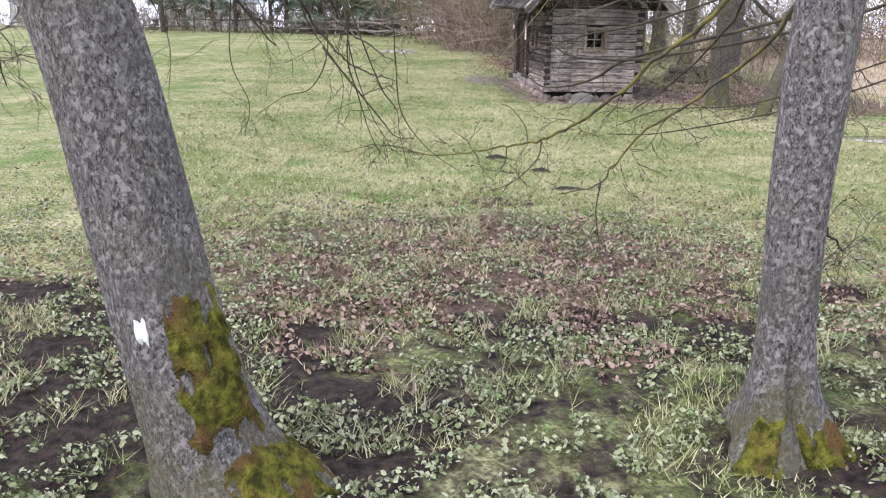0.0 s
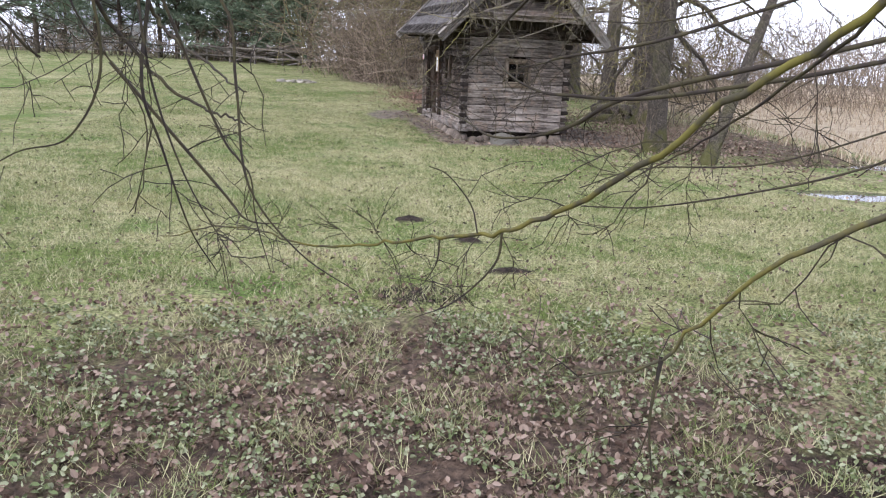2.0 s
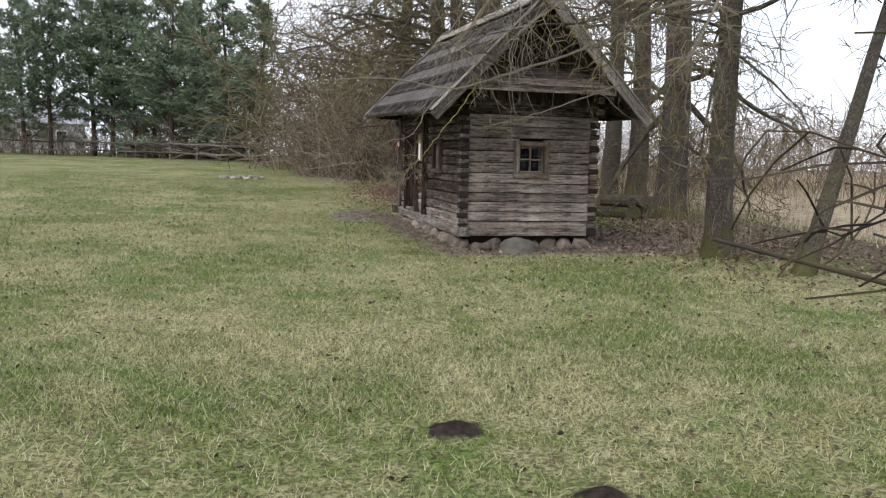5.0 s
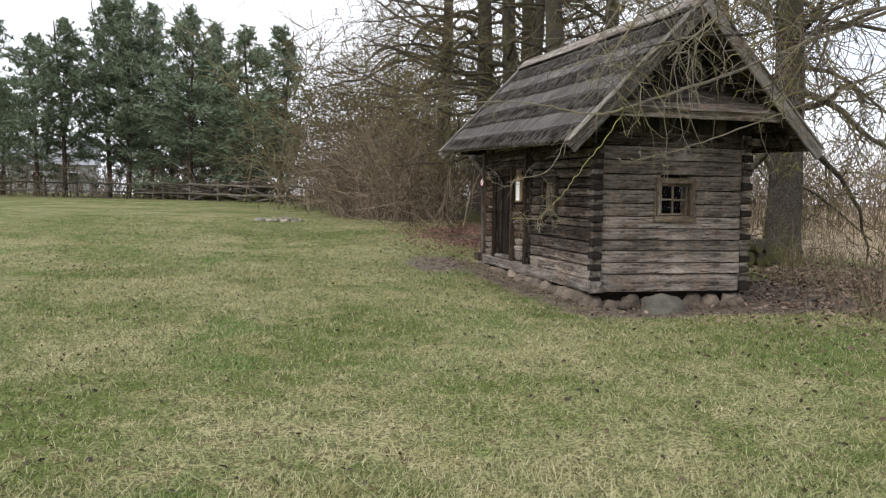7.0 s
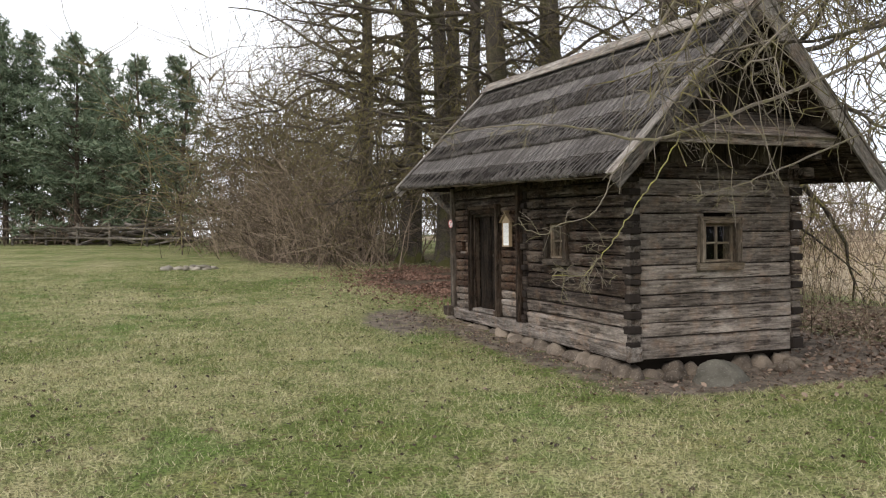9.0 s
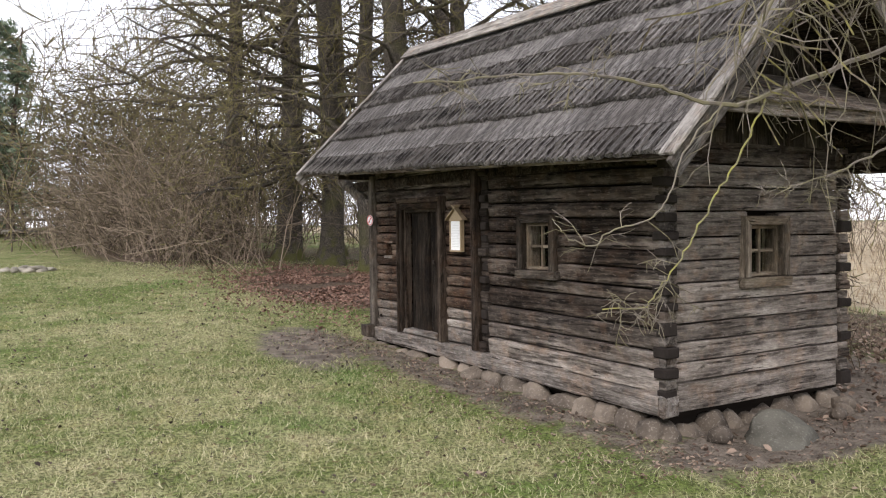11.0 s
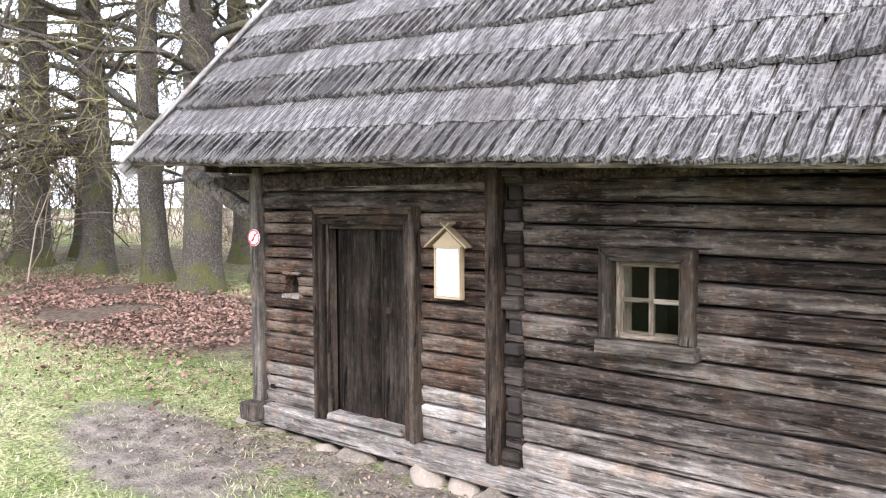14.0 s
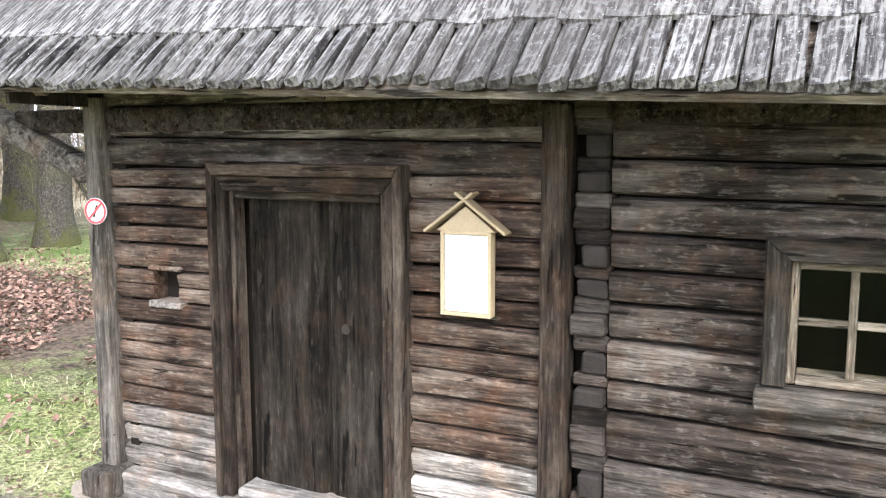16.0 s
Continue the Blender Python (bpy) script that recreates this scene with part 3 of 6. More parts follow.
# front, entrance bay: narrower logs each side of the door, wide ones above it
BAY_L = [0.72, 0.84, 0.93, 1.03, 1.12, 1.25, 1.335, 1.43, 1.53, 1.605, 1.68, 1.79, 1.87, 1.96, 2.04, 2.13]
BAY_R = [0.72, 0.87, 0.95, 1.06, 1.17, 1.27, 1.39, 1.475, 1.58, 1.67, 1.78, 1.90, 2.03, 2.13]
for zs, a0, b0 in ((BAY_L, 3.80, 4.45), (BAY_R, 2.37, 2.935)):
    for z0, z1 in zip(zs, zs[1:]):
        for a, b in cuts(a0, b0, z0, z1, [VENT]):
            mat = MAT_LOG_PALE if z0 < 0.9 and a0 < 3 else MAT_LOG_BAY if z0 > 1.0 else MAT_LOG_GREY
            m = Matrix.Translation((0.03 + rnd.uniform(-0.008, 0.008), b, z0 + rnd.uniform(-0.006, 0.006))) @ R_FRONT
            log_beam(front_wall, m, b - a, 0.13, z1 - z0 - 0.008, mat, rnd.uniform(-0.1, 0.1))
for z0, z1 in ((2.115, 2.235), (2.24, 2.37), (2.375, 2.50)):
    log_beam(front_wall, Matrix.Translation((0.025, 4.46, z0 + 0.03)) @ R_FRONT @ pose(0, 0, 0, 0, 0.9), 2.10, 0.13, z1 - z0, MAT_LOG_DARK)

# crossing log ends: stepped columns at the corner and at the partition
for z0, z1, k in zip(FRONT_Z, FRONT_Z[1:], range(99)):
    h = z1 - z0
    box("log_end", (-0.016 - 0.008 * (k % 2), -0.026 - 0.008 * (k % 3), z0 - 0.055), (0.11, 0.055 + 0.02 * (k % 3), z0 - 0.055 + 0.50 * h), MAT_END, front_wall, 0.008, 0.004)
    box("log_end", (-0.010, -0.018 + 0.006 * (k % 2), z0 - 0.055 + 0.51 * h), (0.12, 0.045, z0 - 0.055 + 0.99 * h), MAT_END_G, front_wall, 0.008, 0.004)
    box("log_end", (-0.02 + 0.02 * (k % 2), 2.145, z0 + 0.02), (0.11, 2.268 - 0.02 * (k % 3), z0 + 0.02 + 0.565 * h), MAT_END if k % 3 else MAT_END_U, front_wall, 0.008, 0.004)
    box("log_end", (0.015, 2.14, z0 + 0.02 + 0.57 * h), (0.11, 2.265, z0 + 0.02 + 0.99 * h), MAT_END_U, front_wall, 0.008, 0.004)
box("log_end", (-0.035, -0.03, 0.52), (0.12, 0.03, 0.67), MAT_SILL_U, front_wall, 0.012, 0.006)


def post(u0, u1, z0, z1, x0, material):
    me = beam_mesh("post", z1 - z0, 0.12, u1 - u0, next(SEED), axis="z", wave=0.004)
    ob = linked("post", me, material, front_wall)
    ob.matrix_local = pose(x0, u1, z0, 0, 0, -90)
    return ob


post(2.275, 2.375, 0.70, 2.36, -0.045, MAT_FRAME_V)
post(4.445, 4.555, 0.70, 2.44, -0.03, MAT_POST)
block = box("beam_end", (-0.13, 4.40, 0.60), (0.10, 4.57, 0.735), MAT_POST, front_wall, 0.012, 0.008)

# gable walls
gable_wall = wall_core("wall", "v", 0.05, CABIN_W - 0.05, 0.56, 2.40, 0.14, 0.05, [WIN_G], "grey hewn log gable wall")
GABLE_Z = [0.53, 0.75, 0.885, 1.03, 1.16, 1.30, 1.445, 1.60, 1.765, 1.95, 2.12, 2.29, 2.46]
# Topmost log darker: shade below the pent roof put into its colour.
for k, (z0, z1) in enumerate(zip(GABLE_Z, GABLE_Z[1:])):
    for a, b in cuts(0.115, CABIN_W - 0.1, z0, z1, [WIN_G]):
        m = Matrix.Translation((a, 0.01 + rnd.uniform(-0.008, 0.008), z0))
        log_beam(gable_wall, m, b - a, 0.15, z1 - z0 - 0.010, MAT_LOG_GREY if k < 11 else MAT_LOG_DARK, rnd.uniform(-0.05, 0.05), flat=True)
    h = z1 - z0
    box("log_end", (CABIN_W - 0.10, -0.03 + 0.01 * (k % 2), z0 + 0.01), (CABIN_W + 0.04, 0.12, z0 + 0.54 * h), MAT_LOG_DARK if k % 2 else MAT_END, gable_wall, 0.008, 0.004)
    box("log_end", (CABIN_W - 0.10, -0.018, z0 + 0.56 * h), (CABIN_W + 0.01, 0.12, z0 + 0.98 * h), MAT_LOG_GREY, gable_wall, 0.008, 0.004)
back_wall = wall_core("wall", "u", 0.05, CABIN_L - 0.05, 0.56, 2.40, CABIN_W - 0.19, 0.05, [], "dark hewn log rear wall")
far_wall = wall_core("wall", "v", 0.05, CABIN_W - 0.05, 0.56, 2.50, CABIN_L - 0.19, 0.05, [], "grey hewn log far gable wall")
for z0, z1 in zip(GABLE_Z, GABLE_Z[1:]):
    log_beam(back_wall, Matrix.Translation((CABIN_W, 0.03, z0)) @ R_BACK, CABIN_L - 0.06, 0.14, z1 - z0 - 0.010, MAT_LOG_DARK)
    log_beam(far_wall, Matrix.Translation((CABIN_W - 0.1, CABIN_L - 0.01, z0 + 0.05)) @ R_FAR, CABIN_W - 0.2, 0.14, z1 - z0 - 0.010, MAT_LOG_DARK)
# Floor and ceiling added to stop light leaks; all three near-black for room shade.
light_stop_floor = box("light_stop_floor", (0.05, 0.05, 0.50), (CABIN_W - 0.05, CABIN_L - 0.05, 0.56), MAT_DARK, cabin, 0)
box("light_stop_ceiling", (0.05, 0.05, 2.32), (CABIN_W - 0.05, CABIN_L - 0.05, 2.36), MAT_DARK, cabin, 0)
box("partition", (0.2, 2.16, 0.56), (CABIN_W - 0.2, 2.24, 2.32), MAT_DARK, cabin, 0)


def mitre(parent, name, corners, y0, y1, material):
    """A casing board with slanted ends: a quadrilateral in x and z, thick from y0 to y1, its front edges eased."""
    cx, cz = sum(p[0] for p in corners) / 4, sum(p[1] for p in corners) / 4
    inner = [(x + (0.005 if x < cx else -0.005), z + (0.005 if z < cz else -0.005)) for x, z in corners]
    bm = bmesh.new()
    rings = [[bm.verts.new((x, y, z)) for x, z in pts] for y, pts in ((y0, inner), (y0 + 0.006, corners), (y1, corners))]
    bm.faces.new(rings[0])
    bm.faces.new(rings[2][::-1])
    for ra, rb in zip(rings, rings[1:]):
        for k in range(4):
            bm.faces.new((ra[k], rb[k], rb[(k + 1) % 4], ra[(k + 1) % 4]))
    bmesh.ops.recalc_face_normals(bm, faces=bm.faces[:])
    return part(name, bm, material, parent)


def casement(parent_m, width, height, label, side=None, head=None):
    """A small four-pane window; x along the wall, y into it, z up from its sill; the outer face at y = 0."""
    win = part("window", add_box(bmesh.new(), (-0.085, -0.045, -0.075), (width + 0.085, 0.03, -0.003), 0.006, 0.003), head or MAT_TRIM, cabin, label)
    win.matrix_local = parent_m
    f = 0.07
    mitre(win, "side_casing", ((-f, 0), (0, 0), (0, height), (-f, height + f)), -0.036, 0.03, side or MAT_FRAME_TRIM)
    mitre(win, "side_casing", ((width, 0), (width + f, 0), (width + f, height + f), (width, height)), -0.036, 0.03, side or MAT_FRAME_TRIM)
    mitre(win, "head_casing", ((-f + 0.003, height + f), (0.001, height + 0.001), (width - 0.001, height + 0.001), (width + f - 0.003, height + f)), -0.034, 0.03, head or MAT_TRIM)
    t = 0.026
    for lo, hi in (((0, 0.02, 0), (t, 0.15, height)), ((width - t, 0.02, 0), (width, 0.15, height)), ((t, 0.02, height - t), (width - t, 0.15, height)), ((t, 0.02, 0), (width - t, 0.15, t))):
        box("sash", lo, hi, MAT_SASH_V if hi[2] - lo[2] > 0.2 else MAT_SASH, win, 0.004, 0.001)
    mid = (width / 2 - 0.012, width / 2 + 0.012)
    box("glazing_bar", (mid[0], 0.045, t), (mid[1], 0.075, height - t), MAT_SASH_V, win, 0.003)
    zc = height / 2
    for x0, x1 in ((t, mid[0]), (mid[1], width - t)):
        box("glazing_bar", (x0, 0.048, zc - 0.012), (x1, 0.072, zc + 0.012), MAT_SASH, win, 0.003)
        for z0, z1 in ((t, zc - 0.012), (zc + 0.012, height - t)):
            p = box("pane", (x0, 0.057, z0), (x1, 0.061, z1), MAT_GLASS, win, 0)
            p.visible_shadow = False
    return win


MAT_FRAME_TRIM = old_wood("casing_timber", (0.022, 0.018, 0.014), (0.082, 0.065, 0.05), (0.18, 0.16, 0.137), 0.7, (14, 14, 1.2))
casement(Matrix.Translation((0.0, WIN_F[1], WIN_F[2])) @ R_FRONT, WIN_F[1] - WIN_F[0], WIN_F[3] - WIN_F[2], "four-pane window in a grey-brown timber casing")
casement(Matrix.Translation((WIN_G[0], 0.0, WIN_G[2])), WIN_G[1] - WIN_G[0], WIN_G[3] - WIN_G[2], "four-pane gable window in a pale weathered casing",
         old_wood("pale_casing_timber", (0.07, 0.056, 0.042), (0.21, 0.17, 0.128), (0.36, 0.31, 0.25), 0.6, (14, 14, 1.2)), MAT_SASH)
vent = part("vent_hole", add_box(bmesh.new(), (0.015, VENT[0] - 0.02, VENT[2] - 0.028), (0.13, VENT[1] + 0.02, VENT[2] + 0.002), 0.004), MAT_LOG_PALE, cabin, "small square vent hole in the logs")
box("vent_hood", (0.02, VENT[0] - 0.02, VENT[3]), (0.13, VENT[1] + 0.02, VENT[3] + 0.02), MAT_LOG_BAY, vent, 0.004)
# Added near-black plate across the hole; the hole's shade given as colour.
box("vent_shade_plate", (0.12, VENT[0], VENT[2] + 0.003), (0.135, VENT[1], VENT[3]), MAT_DARK, vent, 0)

# door: two wide planks in a moulded frame
door = part("door", add_box(bmesh.new(), (0.105, DOOR[0] + 0.01, DOOR[2] + 0.01), (0.13, DOOR[1] - 0.01, DOOR[3] - 0.005)), MAT_DARK, cabin, "closed dark plank door in a moulded timber frame")
for a, b in ((DOOR[0] + 0.012, 3.318), (3.326, DOOR[1] - 0.012)):
    p = linked("plank", beam_mesh("plank", DOOR[3] - DOOR[2] - 0.02, 0.03, b - a, next(SEED), axis="z", wave=0.002), MAT_DOOR, door)
    p.matrix_local = pose(0.075, b, DOOR[2] + 0.005, 0, 0, -90)
door_frame = part("frame", add_box(bmesh.new(), (0.02, DOOR[1], 0.72), (0.10, DOOR[1] + 0.03, DOOR[3] + 0.03), 0.006, 0.002), MAT_FRAME_V, door, "moulded dark timber frame")
box("jamb", (0.02, DOOR[0] - 0.03, 0.72), (0.10, DOOR[0], DOOR[3] + 0.03), MAT_FRAME_V, door_frame, 0.006, 0.002)
box("lintel", (0.022, DOOR[0] + 0.001, DOOR[3] - 0.012), (0.10, DOOR[1] - 0.001, DOOR[3] + 0.03), MAT_TRIM_U, door_frame, 0.006, 0.002)
# the boards run round the opening and meet in mitres; an outer bead stands proud
to_front = Matrix.Translation((0, 0, 0)) @ R_FRONT
for y_out, ja, jb, jt, pa, pb, pt in ((-0.022, 0.02, 0.025, 0.02, 0.062, 0.085, 0.085), (-0.046, 0.063, 0.086, 0.086, 0.092, 0.122, 0.135)):
    xl, xr, zt = -DOOR[1], -DOOR[0], DOOR[3]
    for nm, quad, mat in (("jamb", ((xl - pa, 0.715), (xl - ja, 0.715), (xl - ja, zt + jt), (xl - pa, zt + pt)), MAT_FRAME_V),
                          ("jamb", ((xr + jb, 0.705), (xr + pb, 0.705), (xr + pb, zt + pt), (xr + jb, zt + jt)), MAT_FRAME_V),
                          ("lintel", ((xl - pa + 0.003, zt + pt), (xl - ja + 0.002, zt + jt + 0.001), (xr + jb - 0.002, zt + jt + 0.001), (xr + pb - 0.003, zt + pt)), MAT_TRIM_X)):
        mitre(door_frame, nm, quad, y_out, 0.06, mat).matrix_local = to_front
box("threshold", (-0.03, DOOR[0] + 0.003, 0.715), (0.12, DOOR[1] - 0.003, 0.765), MAT_SILL_U, door, 0.015, 0.004)
bm = bmesh.new()
bmesh.ops.create_cone(bm, cap_ends=True, segments=16, radius1=0.022, radius2=0.018, depth=0.012, matrix=pose(0.07, 3.22, 1.49, 0, 90))
part("keyhole_plate", bm, MAT_IRON, door)

# roof: deck, alternating rows of wedge shingles, boards at the edges
EAVE_V, RIDGE_V, EAVE_Z, RIDGE_Z = -0.53, 1.02, 2.27, 3.88
U0, U1 = -0.60, 5.33
RUN = math.hypot(RIDGE_V - EAVE_V, RIDGE_Z - EAVE_Z)
PITCH = math.degrees(math.atan2(RIDGE_Z - EAVE_Z, RIDGE_V - EAVE_V))
TILT_U = math.degrees(math.atan(SLOPE_Z))


def slope_frame(sign):
    """A right-handed frame on either slope."""
    up = Vector((sign * (RIDGE_V - EAVE_V), 0, RIDGE_Z - EAVE_Z)).normalized()
    along = Vector((0, -sign, 0))
    out = along.cross(up)
    m = Matrix((along, up, out)).transposed().to_4x4()
    v0 = EAVE_V if sign > 0 else 2 * RIDGE_V - EAVE_V
    return pose(0, 0, EAVE_Z, TILT_U) @ Matrix.Translation((v0, 0, 0)) @ m


S_FRONT, S_REAR = slope_frame(1), slope_frame(-1)
ROWS_S = [0.0, 0.28, 0.585, 0.88, 1.17, 1.46, 1.75, 2.02]


def wedge(width, length, flip, seed):
    """One shingle: thick along one edge, thin along the other, worn at the butt."""
    r = random.Random(seed)
    a, b = (0.016, 0.010) if flip else (0.018, 0.038)
    y0, y1 = r.uniform(-0.012, 0.006), r.uniform(-0.012, 0.006)
    lift, z_top = 0.020, 0.0
    v = [(0, y0, lift), (width, y1, lift), (width, length, z_top), (0, length, z_top)]
    top = [(0, y0 + 0.006, lift + a), (width, y1 + 0.006, lift + b), (width, length, z_top + b * 0.5), (0, length, z_top + a * 0.5)]
    mid = [(width * 0.5, (y0 + y1) / 2 - 0.006, lift), (width * 0.5, (y0 + y1) / 2, lift + (a + b) / 2 + 0.002)]
    verts = v + top + mid
    faces = [(3, 2, 1, 8, 0), (4, 9, 5, 6, 7), (0, 8, 9, 4), (8, 1, 5, 9), (1, 2, 6, 5), (3, 0, 4, 7), (2, 3, 7, 6)]
    return verts, faces


def roof_slope(frame_m, mirrored, parts_rows, label):
    deck = part("roof", add_box(bmesh.new(), (-U1 if not mirrored else U0, 0.02, -0.03), (-U0 if not mirrored else U1, RUN - 0.01, -0.004)), MAT_LOG_DARK, cabin, label)
    deck.matrix_local = frame_m
    r = random.Random(12)
    rest_v, rest_f = [], []
    for row, y0 in enumerate(ROWS_S):
        ribbed = row % 2 == 0
        shapes = {}
        x, lim = (-U1 if not mirrored else U0) + 0.03, (-U0 if not mirrored else U1) - 0.02
        length = min(0.42, RUN - y0 - 0.005)
        while x < lim:
            # narrower shingles towards the far end of the eave
            w = r.choice((0.060, 0.072, 0.084) if ribbed else (0.085, 0.10, 0.12))
            if not mirrored and x > -2.6:
                w *= 1.15
            flip = not ribbed
            wob = r.uniform(-0.006, 0.006)
            yj = r.uniform(-0.012, 0.012) + 0.012 * math.sin(x * 2.1 + row)
            if row in parts_rows:
                key = (round(w, 4), r.randrange(3), x < -2.6)
                if key not in shapes:
                    shapes[key] = data_mesh("shingle", *wedge(key[0] - (0.015 if ribbed and x < -2.6 else 0.008 if ribbed else 0.004), length, flip, row * 7 + key[1]))
                ob = linked("shingle", shapes[key], MAT_SHINGLE, deck)
                ob.matrix_local = Matrix.Translation((x, y0 + yj, 0.002 + abs(wob))) @ pose(0, 0, 0, 0, 0, r.uniform(-1.5, 1.5))
            else:
                vs, fs = wedge(w - (0.015 if ribbed else 0.004), length, flip, r.randrange(99999))
                base = len(rest_v)
                rest_v += [(vx + x, vy + y0 + yj, vz + 0.002 + abs(wob)) for vx, vy, vz in vs]
                rest_f += [tuple(i + base for i in f) for f in fs]
            x += w
    ob = linked("shingles", data_mesh("shingles", rest_v, rest_f), MAT_SHINGLE, deck, "weathered grey wooden shingles")
    tagged(ob, kind="stuff")
    return deck


roof_front = roof_slope(S_FRONT, False, (0, 1, 2, 3), "roof slope of grey alternating wooden shingle rows")
roof_rear = roof_slope(S_REAR, True, (), "rear roof slope of grey wooden shingles")
# edge boards and ridge
MAT_BARGE_Y = old_wood("edge_board_timber", (0.09, 0.08, 0.07), (0.21, 0.19, 0.17), (0.36, 0.335, 0.305), 0.8, (14, 1.2, 14))
for deck, flip in ((roof_front, 1), (roof_rear, -1)):
    for u in (U0, U1):
        x = -u if flip > 0 else u
        out = flip if u == U0 else -flip
        lo, hi = sorted((x, x + out * 0.028))
        part("bargeboard", add_box(bmesh.new(), (lo, -0.07, -0.09), (hi, RUN + 0.02, 0.045), 0.005, 0.004), MAT_BARGE_Y, deck)
        lo, hi = sorted((x + out * (0.045 if u == U0 else 0.032), x - out * (0.075 if u == U0 else 0.03)))
        part("edge_board", add_box(bmesh.new(), (lo, -0.03, 0.048), (hi, RUN + 0.03, 0.070), 0.005, 0.004), MAT_BARGE_Y, deck)
    lo, hi = (-U1, -U0) if flip > 0 else (U0, U1)
    part("ridge_board", add_box(bmesh.new(), (lo - 0.05, RUN - 0.17, 0.072), (hi + 0.05, RUN + (0.045 if flip > 0 else 0.012), 0.095), 0.005, 0.004), MAT_BARGE, deck)
    for k in range(9):
        u = U0 + 0.35 + k * 0.66
        x = -u if flip > 0 else u
        part("rafter", add_box(bmesh.new(), (x - 0.035, 0.10, -0.13), (x + 0.035, RUN - 0.06, -0.032), 0.006), MAT_LOG_DARK, deck)


def gable_triangle(u, thick, label):
    """Upright boards closing the roof end."""
    tri = part("gable_end", add_box(bmesh.new(), (0.05, u, 2.36), (CABIN_W - 0.05, u + thick, 2.40)), MAT_DARK, cabin, label)
    n = 16
    for k in range(n):
        x0 = EAVE_V + 0.12 + k * (2 * (RIDGE_V - EAVE_V) - 0.24) / n
        x1 = x0 + (2 * (RIDGE_V - EAVE_V) - 0.24) / n - 0.006
        bm = bmesh.new()

        def top(x):
            return EAVE_Z + (RIDGE_Z - EAVE_Z) * (1 - abs(x - RIDGE_V) / (RIDGE_V - EAVE_V)) + SLOPE_Z * u - 0.055
        zb = 2.40
        if min(top(x0), top(x1)) < zb + 0.03:
            bm.free()
            continue
        vs = [bm.verts.new((x, y, z)) for y in (u, u + thick) for x, z in ((x0, zb), (x1, zb), (x1, top(x1)), (x0, top(x0)))]
        for f in ((0, 1, 2, 3), (7, 6, 5, 4), (0, 4, 5, 1), (1, 5, 6, 2), (2, 6, 7, 3), (3, 7, 4, 0)):
            bm.faces.new([vs[i] for i in f])
        part("board", bm, MAT_BOARD_SHADE, tri)
    return tri


# Half-dark copy of the post timber: recess shade painted into the boards.
MAT_BOARD_SHADE = old_wood("recess_shade_board_timber", (0.02, 0.016, 0.013), (0.06, 0.048, 0.039), (0.14, 0.12, 0.10), 0.5, (14, 14, 1.2))
gable_triangle(0.02, 0.025, "upright boards closing the gable, coloured dark as recess shade")
gable_triangle(CABIN_L - 0.06, 0.025, "upright boards closing the far gable, coloured dark as recess shade")
# small pent roof across the gable
pent = part("pent_roof", add_box(bmesh.new(), (EAVE_V + 0.42, -0.47, 2.575), (2 * RIDGE_V - EAVE_V - 0.42, -0.435, 2.67), 0.006, 0.004), MAT_LOG_GREY, cabin, "narrow boarded pent roof across the gable")
for k in range(3):
    lo_v, hi_v = EAVE_V + 0.44 + 0.09 * k, 2 * RIDGE_V - EAVE_V - 0.44 - 0.09 * k
    b = part("board", add_box(bmesh.new(), (lo_v, 0, 0), (hi_v, 0.19, 0.022), 0.004, 0.003), MAT_LOG_GREY, pent)
    b.matrix_local = Matrix.Translation((0, -0.50 + 0.155 * k, 2.655 + 0.095 * k + 0.006 * (k % 2))) @ pose(0, 0, 0, 31)
for x in (EAVE_V + 0.60, 2 * RIDGE_V - EAVE_V - 0.66):
    part("bracket", add_box(bmesh.new(), (x, -0.40, 2.46), (x + 0.09, 0.05, 2.56), 0.01, 0.005), MAT_LOG_DARK, pent)
for x in (0.02, CABIN_W - 0.12):
    part("wall_plate", add_box(bmesh.new(), (x, -0.22, 2.29), (x + 0.13, CABIN_L + 0.5, 2.40), 0.012, 0.006), MAT_LOG_DARK, cabin)
# brace under the far eave
brace = part("brace", add_box(bmesh.new(), (-0.05, 0.0, -0.06), (0.05, 0.95, 0.06), 0.02, 0.01), MAT_LOG_GREY, cabin)
brace.matrix_local = Matrix.Translation((0.05, CABIN_L + 0.02, 2.10)) @ pose(0, 0, 0, 22)


def stone(name, m, size, seed, material, parent=None, label="", detail=2, sharp=0.0):
    bm = bmesh.new()
    bmesh.ops.create_icosphere(bm, subdivisions=detail, radius=1.0)
    for v in bm.verts:
        n = 1 + 0.40 * noise.noise(v.co * 1.3 + Vector((seed * 3.7, 0, 0))) + 0.08 * noise.noise(v.co * 3.1 + Vector((0, seed, 0))) + (0.05 * noise.noise(v.co * 7 + Vector((seed, 0, 0))) if sharp else 0)
        w = Vector([math.copysign(abs(c) ** 0.72, c) for c in v.co])
        co = w * n
        if sharp:
            for d in (Vector((0.3, -0.5, 0.81)), Vector((-0.7, -0.4, 0.6)), Vector((0.75, -0.5, 0.4)), Vector((0.1, -0.95, 0.2))):
                k = co.dot(d.normalized())
                if k > sharp:
                    co -= d.normalized() * (k - sharp) * 0.97
        v.co = Vector((co.x * size[0], co.y * size[1], co.z * size[2]))
    ob = part(name, bm, material, parent, label, smooth=True)
    ob.matrix_local = m
    return ob


